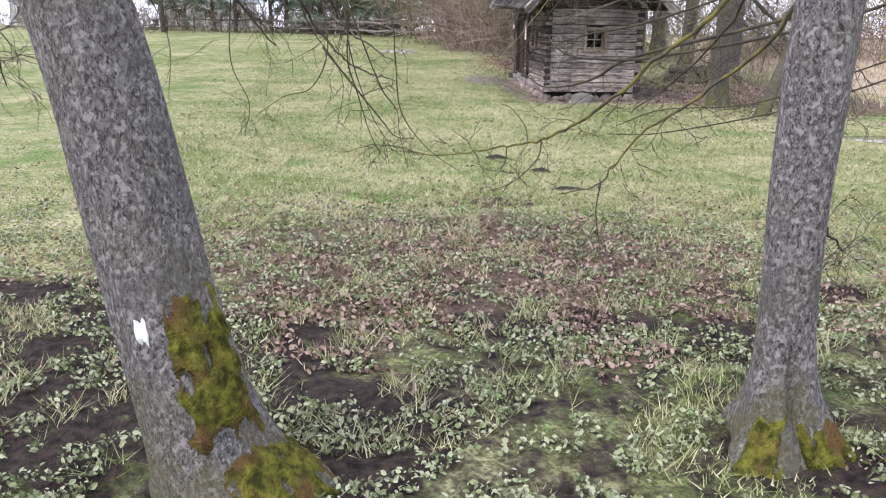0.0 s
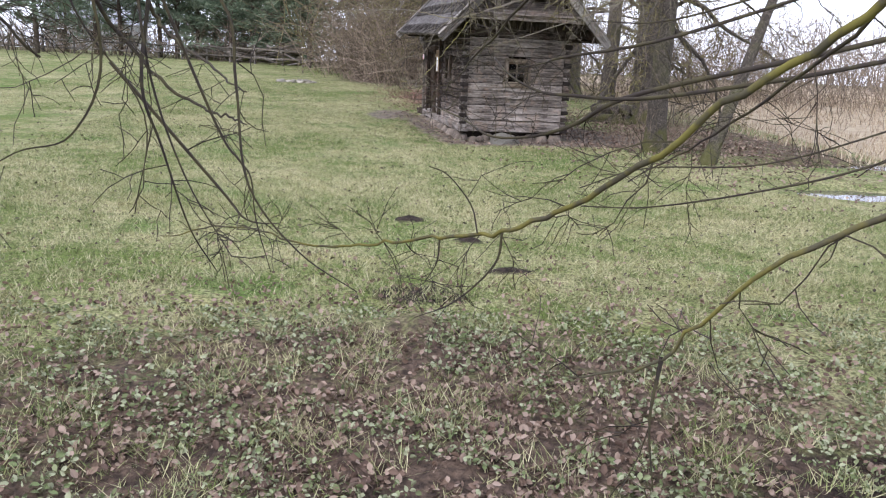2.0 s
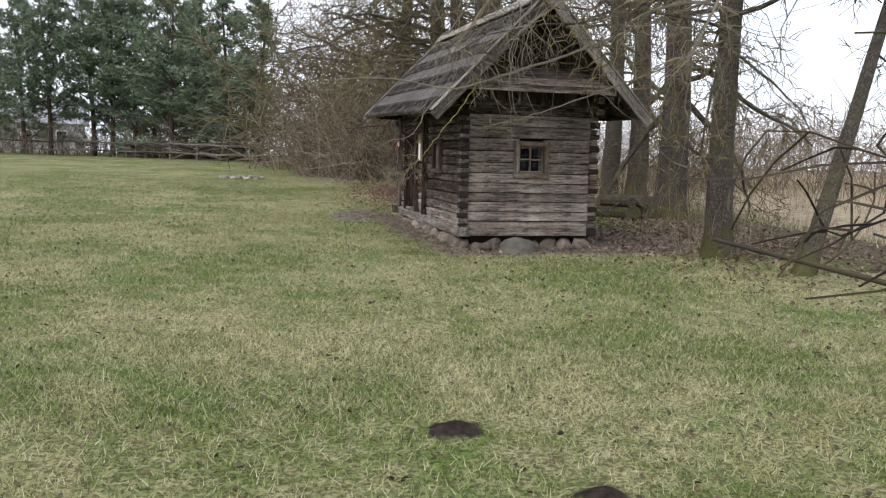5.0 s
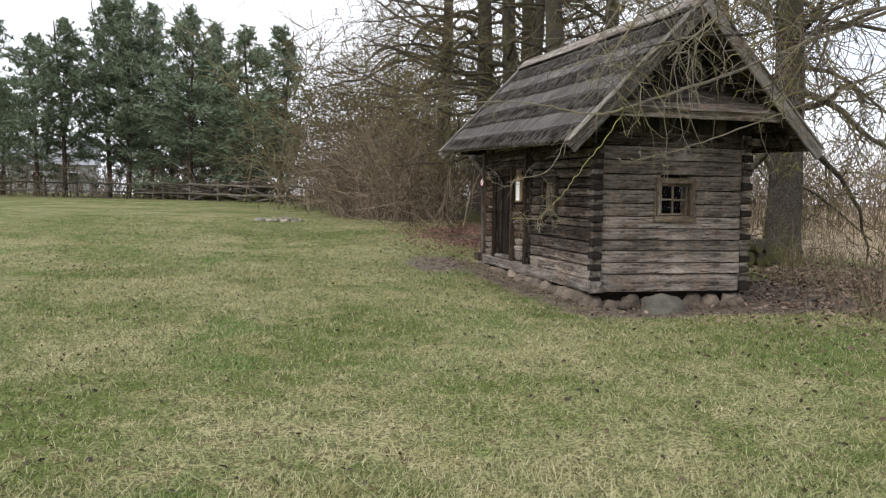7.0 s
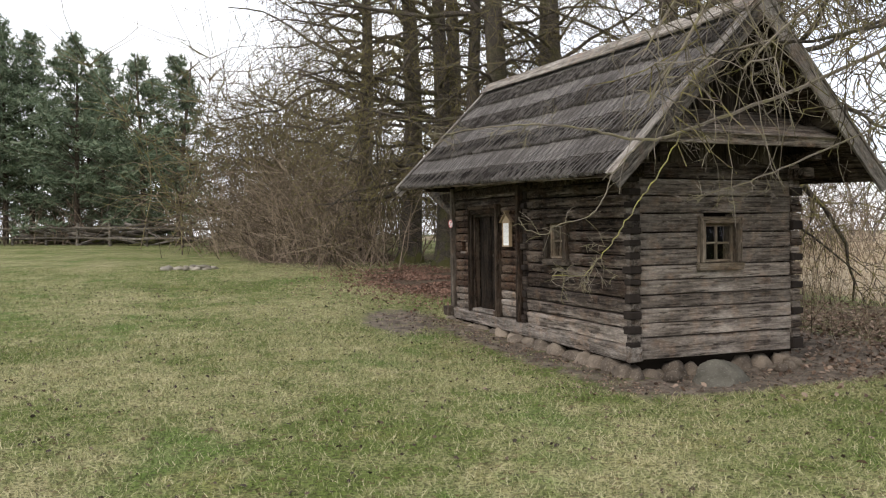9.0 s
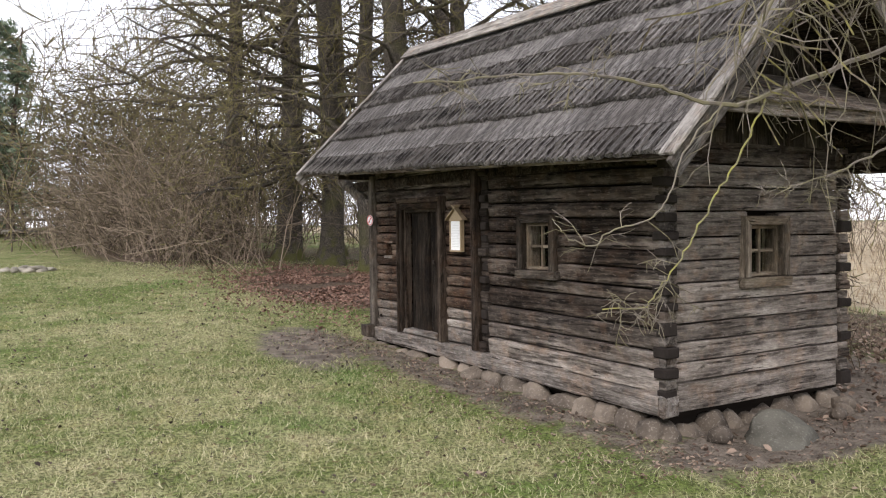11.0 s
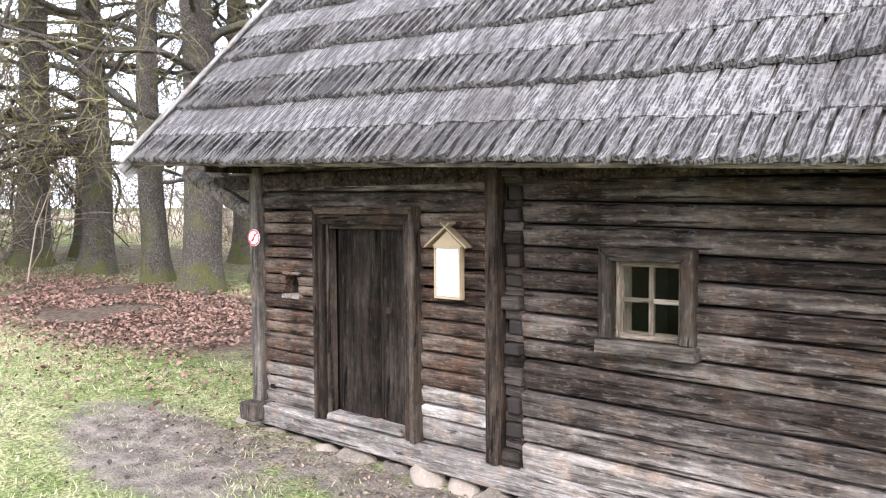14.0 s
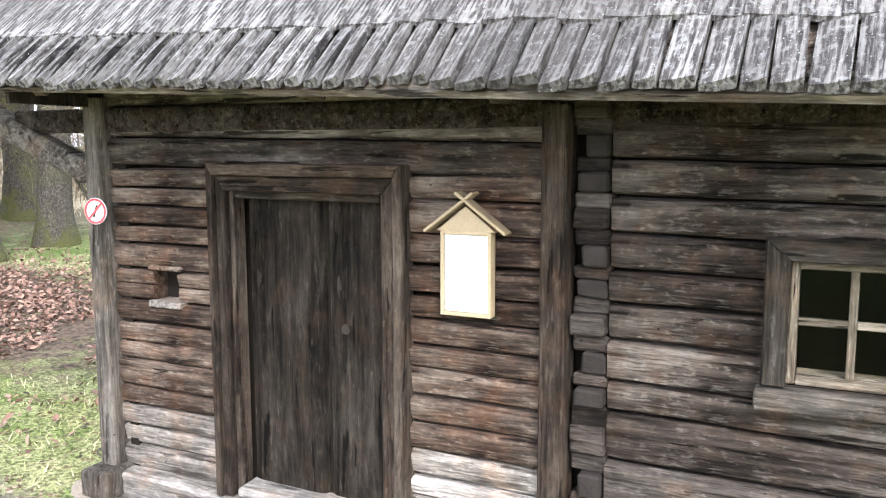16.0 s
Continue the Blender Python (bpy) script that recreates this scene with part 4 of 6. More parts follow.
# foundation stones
# Near-black block behind the stones paints in the shade under the floor.
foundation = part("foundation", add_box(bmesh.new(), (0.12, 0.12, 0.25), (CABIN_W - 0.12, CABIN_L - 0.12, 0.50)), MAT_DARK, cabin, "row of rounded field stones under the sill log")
rs = random.Random(31)
u = 0.02
while u < 4.55:
    w = rs.uniform(0.10, 0.20)
    gz = land(*((HUT @ Vector((0, u, 0))).to_2d()))
    top = 0.565 + 0.010 * u
    hh = (top - gz) / 2 + 0.05
    stone("stone", Matrix.Translation((0.055 + rs.uniform(-0.05, 0.03), u + w, top - hh + rs.uniform(-0.06, -0.02))) @ pose(0, 0, 0, 0, 0, rs.uniform(-20, 20)), (rs.uniform(0.11, 0.17), w * 1.0, hh * rs.uniform(0.85, 1.06)), rs.random() * 90, MAT_STONE, foundation, "", 3, rs.uniform(0.78, 0.95))
    u += 2 * w * 0.97
v = 0.0
while v < 2.0:
    w = rs.uniform(0.07, 0.18)
    stone("stone", Matrix.Translation((v + w, 0.085 + rs.uniform(-0.07, 0.03), 0.35 + rs.uniform(-0.05, 0.03))) @ pose(0, 0, 0, 0, 0, rs.uniform(-20, 20)), (w * 1.05, rs.uniform(0.10, 0.15), rs.uniform(0.12, 0.17)), rs.random() * 90, MAT_STONE, foundation, "", 3, rs.uniform(0.78, 0.95))
    v += 2 * w * 0.95
for v, du, r in ((1.75, -0.2, 0.07), (1.6, -0.25, 0.06), (0.35, -0.18, 0.08), (1.9, -0.1, 0.09)):
    stone("stone", Matrix.Translation((v, du, 0.39)), (r, r * 0.9, r * 0.8), v * 9, MAT_STONE, foundation)

boulder = stone("boulder", HUT @ Matrix.Translation((0.86, -0.40, 0.37)) @ pose(0, 0, 0, 0, 6, 12), (0.34, 0.24, 0.165), 7.3, MAT_BOULDER, None, "", 4, 0.52)
tagged(boulder, "grey angular granite boulder beside the foundation", "boulder")

# notice board
notice = empty("notice_board", HUT @ Matrix.Translation((0.022, 2.655, 1.61)) @ Matrix.Diagonal((1, 0.92, 0.94, 1)), "white printed notice in a little roofed pine case", "notice board")
box("backing", (-0.032, -0.108, 0.0), (0.0, 0.108, 0.34), MAT_PINE, notice, 0.003)
box("sheet", (-0.037, -0.092, 0.018), (-0.033, 0.092, 0.315), MAT_PAPER, notice, 0)
for lo, hi in (((-0.046, -0.108, 0.0), (-0.032, -0.094, 0.33)), ((-0.046, 0.094, 0.0), (-0.032, 0.108, 0.33)), ((-0.046, -0.094, 0.0), (-0.032, 0.094, 0.014)), ((-0.046, -0.094, 0.316), (-0.032, 0.094, 0.33))):
    box("frame", lo, hi, MAT_PINE, notice, 0.002)
bm = bmesh.new()
vs = [bm.verts.new((x, y, z)) for x in (-0.042, -0.005) for y, z in ((-0.125, 0.33), (0.125, 0.33), (0.0, 0.425))]
for f in ((0, 1, 2), (5, 4, 3), (0, 3, 4, 1), (1, 4, 5, 2), (2, 5, 3, 0)):
    bm.faces.new([vs[i] for i in f])
part("pediment", bm, MAT_PINE, notice)
for sgn in (-1, 1):
    b = part("roof_slat", add_box(bmesh.new(), (-0.062, -0.045, -0.006), (0.0, 0.215, 0.006), 0.002), MAT_PINE, notice)
    b.matrix_local = Matrix.Translation((0 if sgn > 0 else -0.004, 0, 0.452)) @ (pose(0, 0, 0, -36) if sgn > 0 else pose(0, 0, 0, 36) @ Matrix.Diagonal((1, -1, 1, 1)))
for k in range(15):
    w = 0.07 if k == 0 else random.Random(k).uniform(0.13, 0.17) if k > 2 else 0.11
    box("text_line", (-0.0382, -w / 2, 0.285 - k * 0.0165), (-0.0372, w / 2, 0.288 - k * 0.0165), MAT_INK, notice, 0)

# round prohibition sign on the corner post
ban = empty("prohibition_sign", HUT @ Matrix.Translation((-0.034, 4.475, 1.935)) @ pose(0, 0, 0, 0, 0, 8), "small round white sign with red ring and bar", "sign")
bm = bmesh.new()
bmesh.ops.create_cone(bm, cap_ends=True, segments=32, radius1=0.060, radius2=0.060, depth=0.004, matrix=pose(-0.002, 0, 0, 0, 90))
part("plate", bm, MAT_WHITE, ban)
bm = bmesh.new()
ring = [[bm.verts.new((-0.0055, r * math.cos(a), r * math.sin(a))) for a in (2 * math.pi * k / 32 for k in range(32))] for r in (0.047, 0.058)]
for k in range(32):
    bm.faces.new((ring[0][k], ring[0][(k + 1) % 32], ring[1][(k + 1) % 32], ring[1][k]))
part("ring", bm, MAT_RED, ban)
b = box("bar", (-0.0075, -0.047, -0.005), (-0.0058, 0.047, 0.005), MAT_RED, ban, 0)
b.matrix_local = pose(0, 0, 0, -45)
b = box("pictogram", (-0.0054, -0.005, -0.03), (-0.0045, 0.005, 0.03), MAT_IRON, ban, 0)
b.matrix_local = pose(0, 0, 0, 20)

# ---- trees ----


def trunk_mesh(name, centre, radius, z0, z1, sides=20, step=0.12, rough=0.05, seed=0.0):
    """A trunk whose middle and girth follow functions of height, with bark ribs and root swell."""
    n = max(6, int((z1 - z0) / step))
    verts, faces = [], []
    for i in range(n + 1):
        z = z0 + (z1 - z0) * i / n
        cx, cy = centre(z)
        for k in range(sides):
            a = 2 * math.pi * k / sides
            r = radius(z, a)
            r *= 1 + rough * noise.noise((3 * math.cos(a) + seed, 3 * math.sin(a), z * 1.6)) + rough * 0.6 * noise.noise((9 * math.cos(a), 9 * math.sin(a) + seed, z * 3))
            verts.append((cx + r * math.cos(a), cy + r * math.sin(a), z))
    for i in range(n):
        for k in range(sides):
            a, b = i * sides + k, i * sides + (k + 1) % sides
            faces.append((a, b, b + sides, a + sides))
    faces.append(tuple(n * sides + k for k in range(sides)))
    return data_mesh(name, verts, faces)


def spray(tubes, rnd, pts, r, count, length, pull, spread=0.9, sides=3, depth=1, thin=0.5, start=0.15, keep=None, rmin=0.0022):
    """Side shoots along a line, and shoots on those."""
    n = len(pts)
    for _ in range(count):
        f = start + (1 - start) * rnd.random() ** 0.8
        i = min(n - 2, int(f * (n - 1)))
        p = pts[i].lerp(pts[i + 1], rnd.random())
        d = (pts[i + 1] - pts[i]).normalized()
        side = Vector((rnd.gauss(0, 1), rnd.gauss(0, 1), rnd.gauss(0, 0.8))).normalized()
        ll = length * rnd.uniform(0.45, 1.15) * (1.1 - 0.5 * f)
        line = wander(rnd, p, d * 0.6 + side * spread, ll, (3, 4, 6)[min(2, depth)], 0.26, pull)
        if keep and not all(keep(q) for q in line):
            continue
        rr = max(rmin, r * (1 - 0.7 * f) * thin)
        tubes.add(line, rr, max(rmin * 0.7, rr * 0.35), sides)
        if depth:
            spray(tubes, rnd, line, rr, max(2, int(count * 0.55)), length * 0.45, pull, spread, 3, depth - 1, 0.62, 0.1, keep, rmin)


def lime_tree(x, y, r, height, seed, limbs=18, first=3.0, reach=4.0, droop=-0.05, lean=(0.0, 0.0), twigs=8, depth=2, label="", limb_dirs=None, thick=1.0, group="old lime trees", low=0, mat=None, west=0, rmin=0.0055):
    rnd = random.Random(seed)
    gz = land(x, y)
    tree = empty("lime_tree", pose(x, y, gz), label or "tall bare lime tree with a grey mossy trunk", "tree", group)
    ph = rnd.uniform(0, 6)

    def centre(z):
        return (lean[0] * z + 0.10 * math.sin(z * 0.5 + ph), lean[1] * z + 0.10 * math.cos(z * 0.4 + ph))

    def radius(z, a):
        flare = 1 + 0.45 * math.exp(-max(z, 0) / 0.2) * (1 + 0.35 * math.sin(5 * a + ph))
        return r * flare * max(0.12, 1 - z / height * 0.85)
    linked("trunk", trunk_mesh("trunk", centre, radius, -0.15, height, 18, 0.25, 0.07, seed), mat or MAT_BARK, tree, smooth=True)
    fine = Tubes()
    for k in range(limbs + low + west):
        z = first + (height - first) * 0.92 * (k / max(1, limbs)) ** 1.15 if k < limbs else rnd.uniform(1.6, first) if k < limbs + low else rnd.uniform(3.0, 8.5)
        a = rnd.uniform(2.6, 4.0) if k >= limbs + low else limb_dirs[k % len(limb_dirs)] + rnd.uniform(-0.4, 0.4) if limb_dirs else rnd.uniform(0, 2 * math.pi)
        cx, cy = centre(z)
        up = rnd.uniform(0.1, 0.9) if z > first + 1 else rnd.uniform(-0.15, 0.4)
        ll = reach * rnd.uniform(0.6, 1.1) * (1 - 0.45 * z / height) * (1.35 if k >= limbs + low else 1)
        line = wander(rnd, (cx, cy, z), (math.cos(a), math.sin(a), up), ll, 9, 0.20, (0, 0, droop))
        rr = r * 0.24 * rnd.uniform(0.6, 1.15) * (1 - 0.5 * z / height) * thick
        limb = Tubes()
        limb.add(line, rr, rr * 0.25, 6)
        linked("limb", limb.mesh("limb"), mat or MAT_BARK, tree, smooth=True)
        spray(fine, rnd, line, rr * 0.75, twigs, ll * 0.50, (0, 0, droop * 1.6), 0.9, 3, depth, 0.5, 0.15, None, rmin)
    linked("crown", fine.mesh("crown"), MAT_TWIG, tree)
    return tree


# the grove behind the cabin
GROVE = [(5.25, 29.6, 0.40, 15), (5.3, 31.2, 0.29, 14), (4.9, 32.9, 0.36, 15), (4.5, 34.8, 0.42, 16), (6.9, 30.0, 0.30, 14), (6.4, 36.6, 0.40, 16),
         (3.9, 38.4, 0.38, 15), (8.3, 33.2, 0.38, 15), (9.3, 28.5, 0.36, 15)]
for k, (gx, gy, gr, gh) in enumerate(GROVE):
    lime_tree(gx, gy, gr * 0.82, gh, 100 + k, limbs=20, first=2.6, reach=4.8, droop=-0.07, twigs=9, depth=2, low=3 if gy > 32 else 1, thick=1.1, west=10 if k in (3, 6, 2) else 3, rmin=0.007)
# trees beside the cabin
lime_tree(7.7, 22.9, 0.33, 14, 201, limbs=42, first=2.4, reach=5.6, twigs=10, droop=-0.08, depth=2, lean=(-0.02, 0), rmin=0.009, thick=1.1)
lime_tree(7.2, 25.2, 0.22, 13, 203, limbs=22, first=2.2, reach=4.4, twigs=11, depth=2, lean=(0.0, 0.0), droop=-0.08, label="bare lime tree with drooping twigs behind the cabin")
lime_tree(5.98, 15.78, 0.115, 7.5, 204, limbs=9, first=2.6, reach=2.4, twigs=6, depth=1, lean=(0.40, 0.12), label="slender bare tree leaning towards the flooded meadow", group="leaning trees")


def hanging_tree():
    """The tree whose thin shoots hang in front of the gable."""
    tree = lime_tree(5.75, 17.1, 0.185, 12.5, 202, limbs=34, first=3.0, reach=4.6, twigs=10, depth=2, lean=(-0.01, 0), rmin=0.007, label="bare lime tree with shoots hanging before the gable")
    base = tree.matrix_world.translation
    rnd = random.Random(77)
    fine = Tubes()
    for pts in (((5.75, 17.1, 4.4), (4.7, 17.0, 4.4), (3.7, 16.9, 3.95), (2.9, 16.8, 3.45), (2.4, 16.7, 3.05)),
                ((5.75, 17.1, 4.9), (4.5, 17.1, 5.0), (3.3, 17.0, 4.5), (2.4, 16.95, 3.8), (1.95, 16.9, 3.2), (1.7, 16.9, 2.8)),
                ((5.75, 17.1, 3.7), (5.0, 16.9, 3.75), (4.2, 16.8, 3.5), (3.6, 16.7, 3.0)),
                ((5.75, 17.1, 5.6), (4.2, 17.5, 5.6), (2.8, 17.5, 4.9), (2.1, 17.4, 4.3), (1.8, 17.3, 3.9)),
                ((5.75, 17.1, 5.2), (4.0, 17.2, 5.2), (2.7, 17.3, 4.4), (2.1, 17.2, 3.7), (1.75, 17.15, 3.2)),
                ((5.75, 17.1, 4.1), (5.2, 16.4, 3.9), (4.6, 15.7, 3.3), (4.1, 15.2, 2.7))):
        line = [p - base for p in smooth_line(pts, 6)]
        limb = Tubes()
        limb.add(line, 0.032, 0.006, 5)
        linked("hanging_branch", limb.mesh("hanging_branch"), MAT_TWIG_PALE, tree)
        for _ in range(40):
            i = rnd.randrange(9, len(line) - 1)
            shoot = wander(rnd, line[i], (rnd.gauss(0, 0.8), rnd.gauss(0, 0.4), rnd.uniform(-0.6, 0.45)), rnd.uniform(0.6, 1.7), 9, 0.34, (0, 0, -0.20))
            if any(((q + base).y > 17.42 and (q + base).z < 3.6) or (q + base).x < 1.25 or (q + base).y > 17.8 for q in shoot):
                continue
            fine.add(shoot, 0.0065, 0.0028, 3)
            spray(fine, rnd, shoot, 0.006, 5, 0.38, (0, 0, -0.14), 1.0, 3, 0, 0.6)
    # long single branches: one across the roof, a mossy one and a thin one hanging at the corner
    for pts, r, mat, shoots in ((((5.75, 17.1, 4.0), (4.4, 17.2, 3.45), (3.28, 17.2, 2.99), (2.17, 17.22, 2.61), (1.81, 17.2, 2.53), (1.34, 17.2, 2.59), (0.91, 17.2, 2.63), (0.52, 17.2, 2.60), (-0.15, 17.15, 2.50)), 0.026, MAT_TWIG_PALE, 14),
                                (((2.17, 17.22, 2.60), (1.99, 17.2, 2.32), (1.81, 17.2, 2.10), (1.67, 17.2, 1.92), (1.51, 17.2, 1.70), (1.35, 17.2, 1.53), (1.20, 17.2, 1.41), (0.96, 17.2, 1.42)), 0.007, MAT_TWIG_GREEN, 14),
                                (((1.81, 17.2, 2.53), (1.57, 17.2, 2.34), (1.42, 17.2, 2.05), (1.29, 17.2, 1.90), (0.99, 17.2, 1.82), (0.90, 17.2, 1.75), (0.72, 17.2, 1.79)), 0.006, MAT_TWIG_PALE, 7),
                                (((5.75, 17.1, 3.4), (4.6, 17.2, 2.85), (3.3, 17.2, 2.35), (2.76, 17.2, 2.17), (2.26, 17.2, 2.04)), 0.016, MAT_TWIG_PALE, 12)):
        line = [p - base + Vector((rnd.gauss(0, 0.006), rnd.gauss(0, 0.006), rnd.gauss(0, 0.006))) for p in smooth_line(pts, 6)]
        limb = Tubes()
        limb.add(line, r, 0.004, 5, True, 0.7)
        linked("hanging_branch", limb.mesh("hanging_branch"), mat, tree)
        spray(fine, rnd, line, 0.006, shoots, 0.34, (0, 0, -0.10), 1.0, 3, 1, 0.6, 0.35, lambda q: (q + base).y < 17.45, 0.0026)
    linked("hanging_shoot_tangle", fine.mesh("hanging_shoot_tangle"), MAT_TWIG_PALE, tree)


MAT_TWIG_GREEN = twig_wood("mossy_shoot", (0.15, 0.135, 0.08), (0.22, 0.20, 0.10), (0.33, 0.31, 0.07), 0.6)
MAT_TWIG_PALE = twig_wood("pale_shoot", (0.11, 0.092, 0.076), (0.22, 0.19, 0.16), (0.24, 0.225, 0.08), 0.35)
hanging_tree()


WAY = [Vector(p) for p in ((0.0, 0.0), (0.07, 5.4), (0.02, 6.05), (-0.14, 6.65), (-0.36, 7.24), (-0.64, 7.8), (-0.95, 8.35), (-1.67, 10.0))]


def clear_of_path(p):
    """Keeps shoots out of the walker's way."""
    if p.z < 0.98 or p.z > 2.2 or p.y > 10:
        return True
    q = Vector((p.x, p.y))
    for a, b in zip(WAY, WAY[1:]):
        f = min(1, max(0, (q - a).dot(b - a) / (b - a).length_squared))
        if (q - a.lerp(b, f)).length < 0.27:
            return False
    return True


def near_tree(x, y, mid, rad, z1, seed, label, moss_patches, limbs, hangs):
    tree = empty("roadside_tree", pose(0, 0, 0), label, "tree", "trees at the lawn's edge")
    z0 = land(x, y) - 0.2
    linked("trunk", trunk_mesh("trunk", mid, rad, z0, z1, 44, 0.03, 0.045, seed), MAT_BARK_NEAR, tree, smooth=True)
    for a0, a1, mz0, mz1, thick, mat in moss_patches:
        verts, faces, na, nz = [], [], 26, 26
        for j in range(nz + 1):
            for i in range(na + 1):
                a, z = a0 + (a1 - a0) * i / na, mz0 + (mz1 - mz0) * j / nz
                edge = min(i, na - i) / na * 2, min(j, nz - j) / nz * 2
                nn = noise.noise((a * 5, z * 9, seed)) + 0.6 * noise.noise((a * 16, z * 30, seed + 3))
                w = min(1.0, max(0.0, (2.4 if mat is MAT_MOSS else 1.1) * min(edge) + 0.55 * nn * (1 if min(edge) > 0 else 0)))
                r = rad(z, a) + (thick * (0.5 + 0.8 * nn) + 0.01) * w - 0.03 * (1 - w) - (0.05 if nn < (-0.55 if mat is MAT_MOSS else -0.2) else 0)
                cx, cy = mid(z)
                verts.append((cx + r * math.cos(a), cy + r * math.sin(a), z))
        for j in range(nz):
            for i in range(na):
                q = j * (na + 1) + i
                faces.append((q, q + 1, q + na + 2, q + na + 1))
        linked("moss" if mat is MAT_MOSS else "lichen_patch", data_mesh("moss", verts, faces), mat, tree, smooth=True)
    rnd = random.Random(seed)
    fine = Tubes()
    for pts, r0, r1, shoots, length, pull, is_mossy in limbs:
        line = smooth_line(pts, 7)
        line = [p + Vector((rnd.gauss(0, 0.006), rnd.gauss(0, 0.006), rnd.gauss(0, 0.006))) for p in line]
        limb = Tubes()
        limb.add(line, r0, r1, 7, True, 0.62)
        linked("limb", limb.mesh("limb"), MAT_TWIG_MOSS if is_mossy else MAT_TWIG_NEAR, tree, "limb with yellow-green moss" if is_mossy else "", smooth=True)
        spray(fine, rnd, line, r0 * 0.55, shoots, length, (0, 0, pull), 0.9, 4, 1, 0.42, 0.25, clear_of_path)
    for pts, r0, shoots in hangs:
        line = smooth_line(pts, 6)
        fine.add(line, r0, 0.0022, 4)
        spray(fine, rnd, line, r0 * 0.8, shoots, 0.46, (0, 0, -0.08), 0.8, 3, 1, 0.6, 0.15, clear_of_path)
    linked("crown", fine.mesh("crown"), MAT_TWIG_NEAR, tree)
    return tree


def left_mid(z):
    return (-0.86 - 0.235 * z - 0.02 * math.sin(3 * z), 2.86 + 0.02 * z)


def left_rad(z, a):
    root = math.exp(-max(0.0, z + 0.05) / 0.22) * (0.12 + 0.10 * max(0.0, math.cos(a + 0.3)) + 0.05 * math.sin(3 * a))
    burr = 0.035 * math.exp(-((z - 0.55) / 0.28) ** 2) * max(0.0, math.cos(a + 1.0))
    return 0.185 + root + burr + 0.01 * math.sin(4 * a + z) - 0.008 * max(0.0, z - 1.5)


near_tree(-0.86, 2.86, left_mid, left_rad, 6.5, 11, "leaning grey-barked tree with moss on its foot",
          [(-1.45, 0.05, 0.18, 0.86, 0.022, MAT_MOSS), (-1.2, 0.5, -0.2, 0.22, 0.03, MAT_MOSS), (-1.92, -1.36, 0.56, 0.80, 0.008, MAT_LICHEN)],
          [(((-1.5, 2.95, 3.0), (-1.35, 3.9, 3.15), (-1.1, 5.0, 2.75), (-0.85, 5.7, 2.25), (-0.66, 5.75, 1.8)), 0.030, 0.007, 16, 0.8, -0.12, False),
           (((-1.6, 2.95, 3.4), (-1.9, 4.2, 3.2), (-1.9, 5.6, 2.5), (-1.6, 6.4, 1.95), (-1.35, 6.6, 1.6)), 0.026, 0.006, 18, 0.9, -0.12, False),
           (((-1.6, 2.95, 3.2), (-1.3, 5.0, 2.7), (-1.1, 6.6, 1.85), (-0.80, 6.7, 1.50), (-0.62, 6.6, 1.40), (-0.48, 6.4, 1.38), (-0.38, 6.2, 1.36)), 0.018, 0.003, 5, 0.5, -0.03, False),
           (((-1.5, 2.95, 3.6), (-1.2, 5.2, 2.9), (-0.9, 6.6, 1.95), (-0.8, 6.7, 1.74), (-0.6, 6.5, 1.62), (-0.48, 6.3, 1.55), (-0.36, 6.0, 1.50)), 0.018, 0.003, 5, 0.5, -0.03, False),
           (((-1.6, 3.0, 2.9), (-2.4, 4.4, 2.5), (-3.1, 5.6, 1.9), (-3.3, 6.2, 1.3)), 0.03, 0.005, 16, 0.8, -0.1, False)],
          [(((-0.66, 5.75, 1.85), (-0.66, 5.6, 1.53), (-0.60, 5.6, 1.32), (-0.51, 5.6, 1.03), (-0.42, 5.65, 0.85)), 0.009, 4),
           (((-0.7, 5.7, 1.95), (-0.64, 5.65, 1.55), (-0.52, 5.62, 1.2), (-0.36, 5.6, 0.92)), 0.007, 4),
           (((-0.75, 5.7, 2.1), (-0.39, 5.6, 1.83), (-0.34, 5.6, 1.54), (-0.30, 5.6, 1.19), (-0.12, 5.62, 0.94), (0.1, 5.65, 0.78)), 0.008, 4),
           (((-0.9, 5.6, 2.2), (-0.79, 5.6, 1.64), (-0.90, 5.6, 1.35), (-1.09, 5.6, 1.28), (-1.3, 5.65, 1.15)), 0.007, 4),
           (((-0.75, 6.1, 2.0), (-0.5, 6.2, 1.35), (-0.41, 6.2, 1.21), (-0.36, 6.2, 1.13), (-0.34, 6.2, 0.95), (-0.28, 6.25, 0.7)), 0.008, 4),
           (((-0.9, 6.1, 1.6), (-0.49, 6.2, 1.08), (-0.38, 6.2, 0.95), (-0.24, 6.22, 0.93)), 0.009, 4),
           (((-1.6, 6.3, 2.0), (-1.55, 6.0, 1.5), (-1.43, 6.0, 1.2), (-1.5, 6.1, 0.95)), 0.006, 4),
           (((-2.2, 5.6, 2.3), (-2.0, 6.0, 1.7), (-2.05, 6.1, 1.2)), 0.006, 4),
           (((-1.1, 5.9, 2.3), (-1.0, 6.0, 1.8), (-0.75, 6.0, 1.4), (-0.8, 6.0, 1.0)), 0.006, 4)])


def right_mid(z):
    return (1.52 - 0.03 * math.sin(1.6 * z), 3.34 + 0.01 * z)


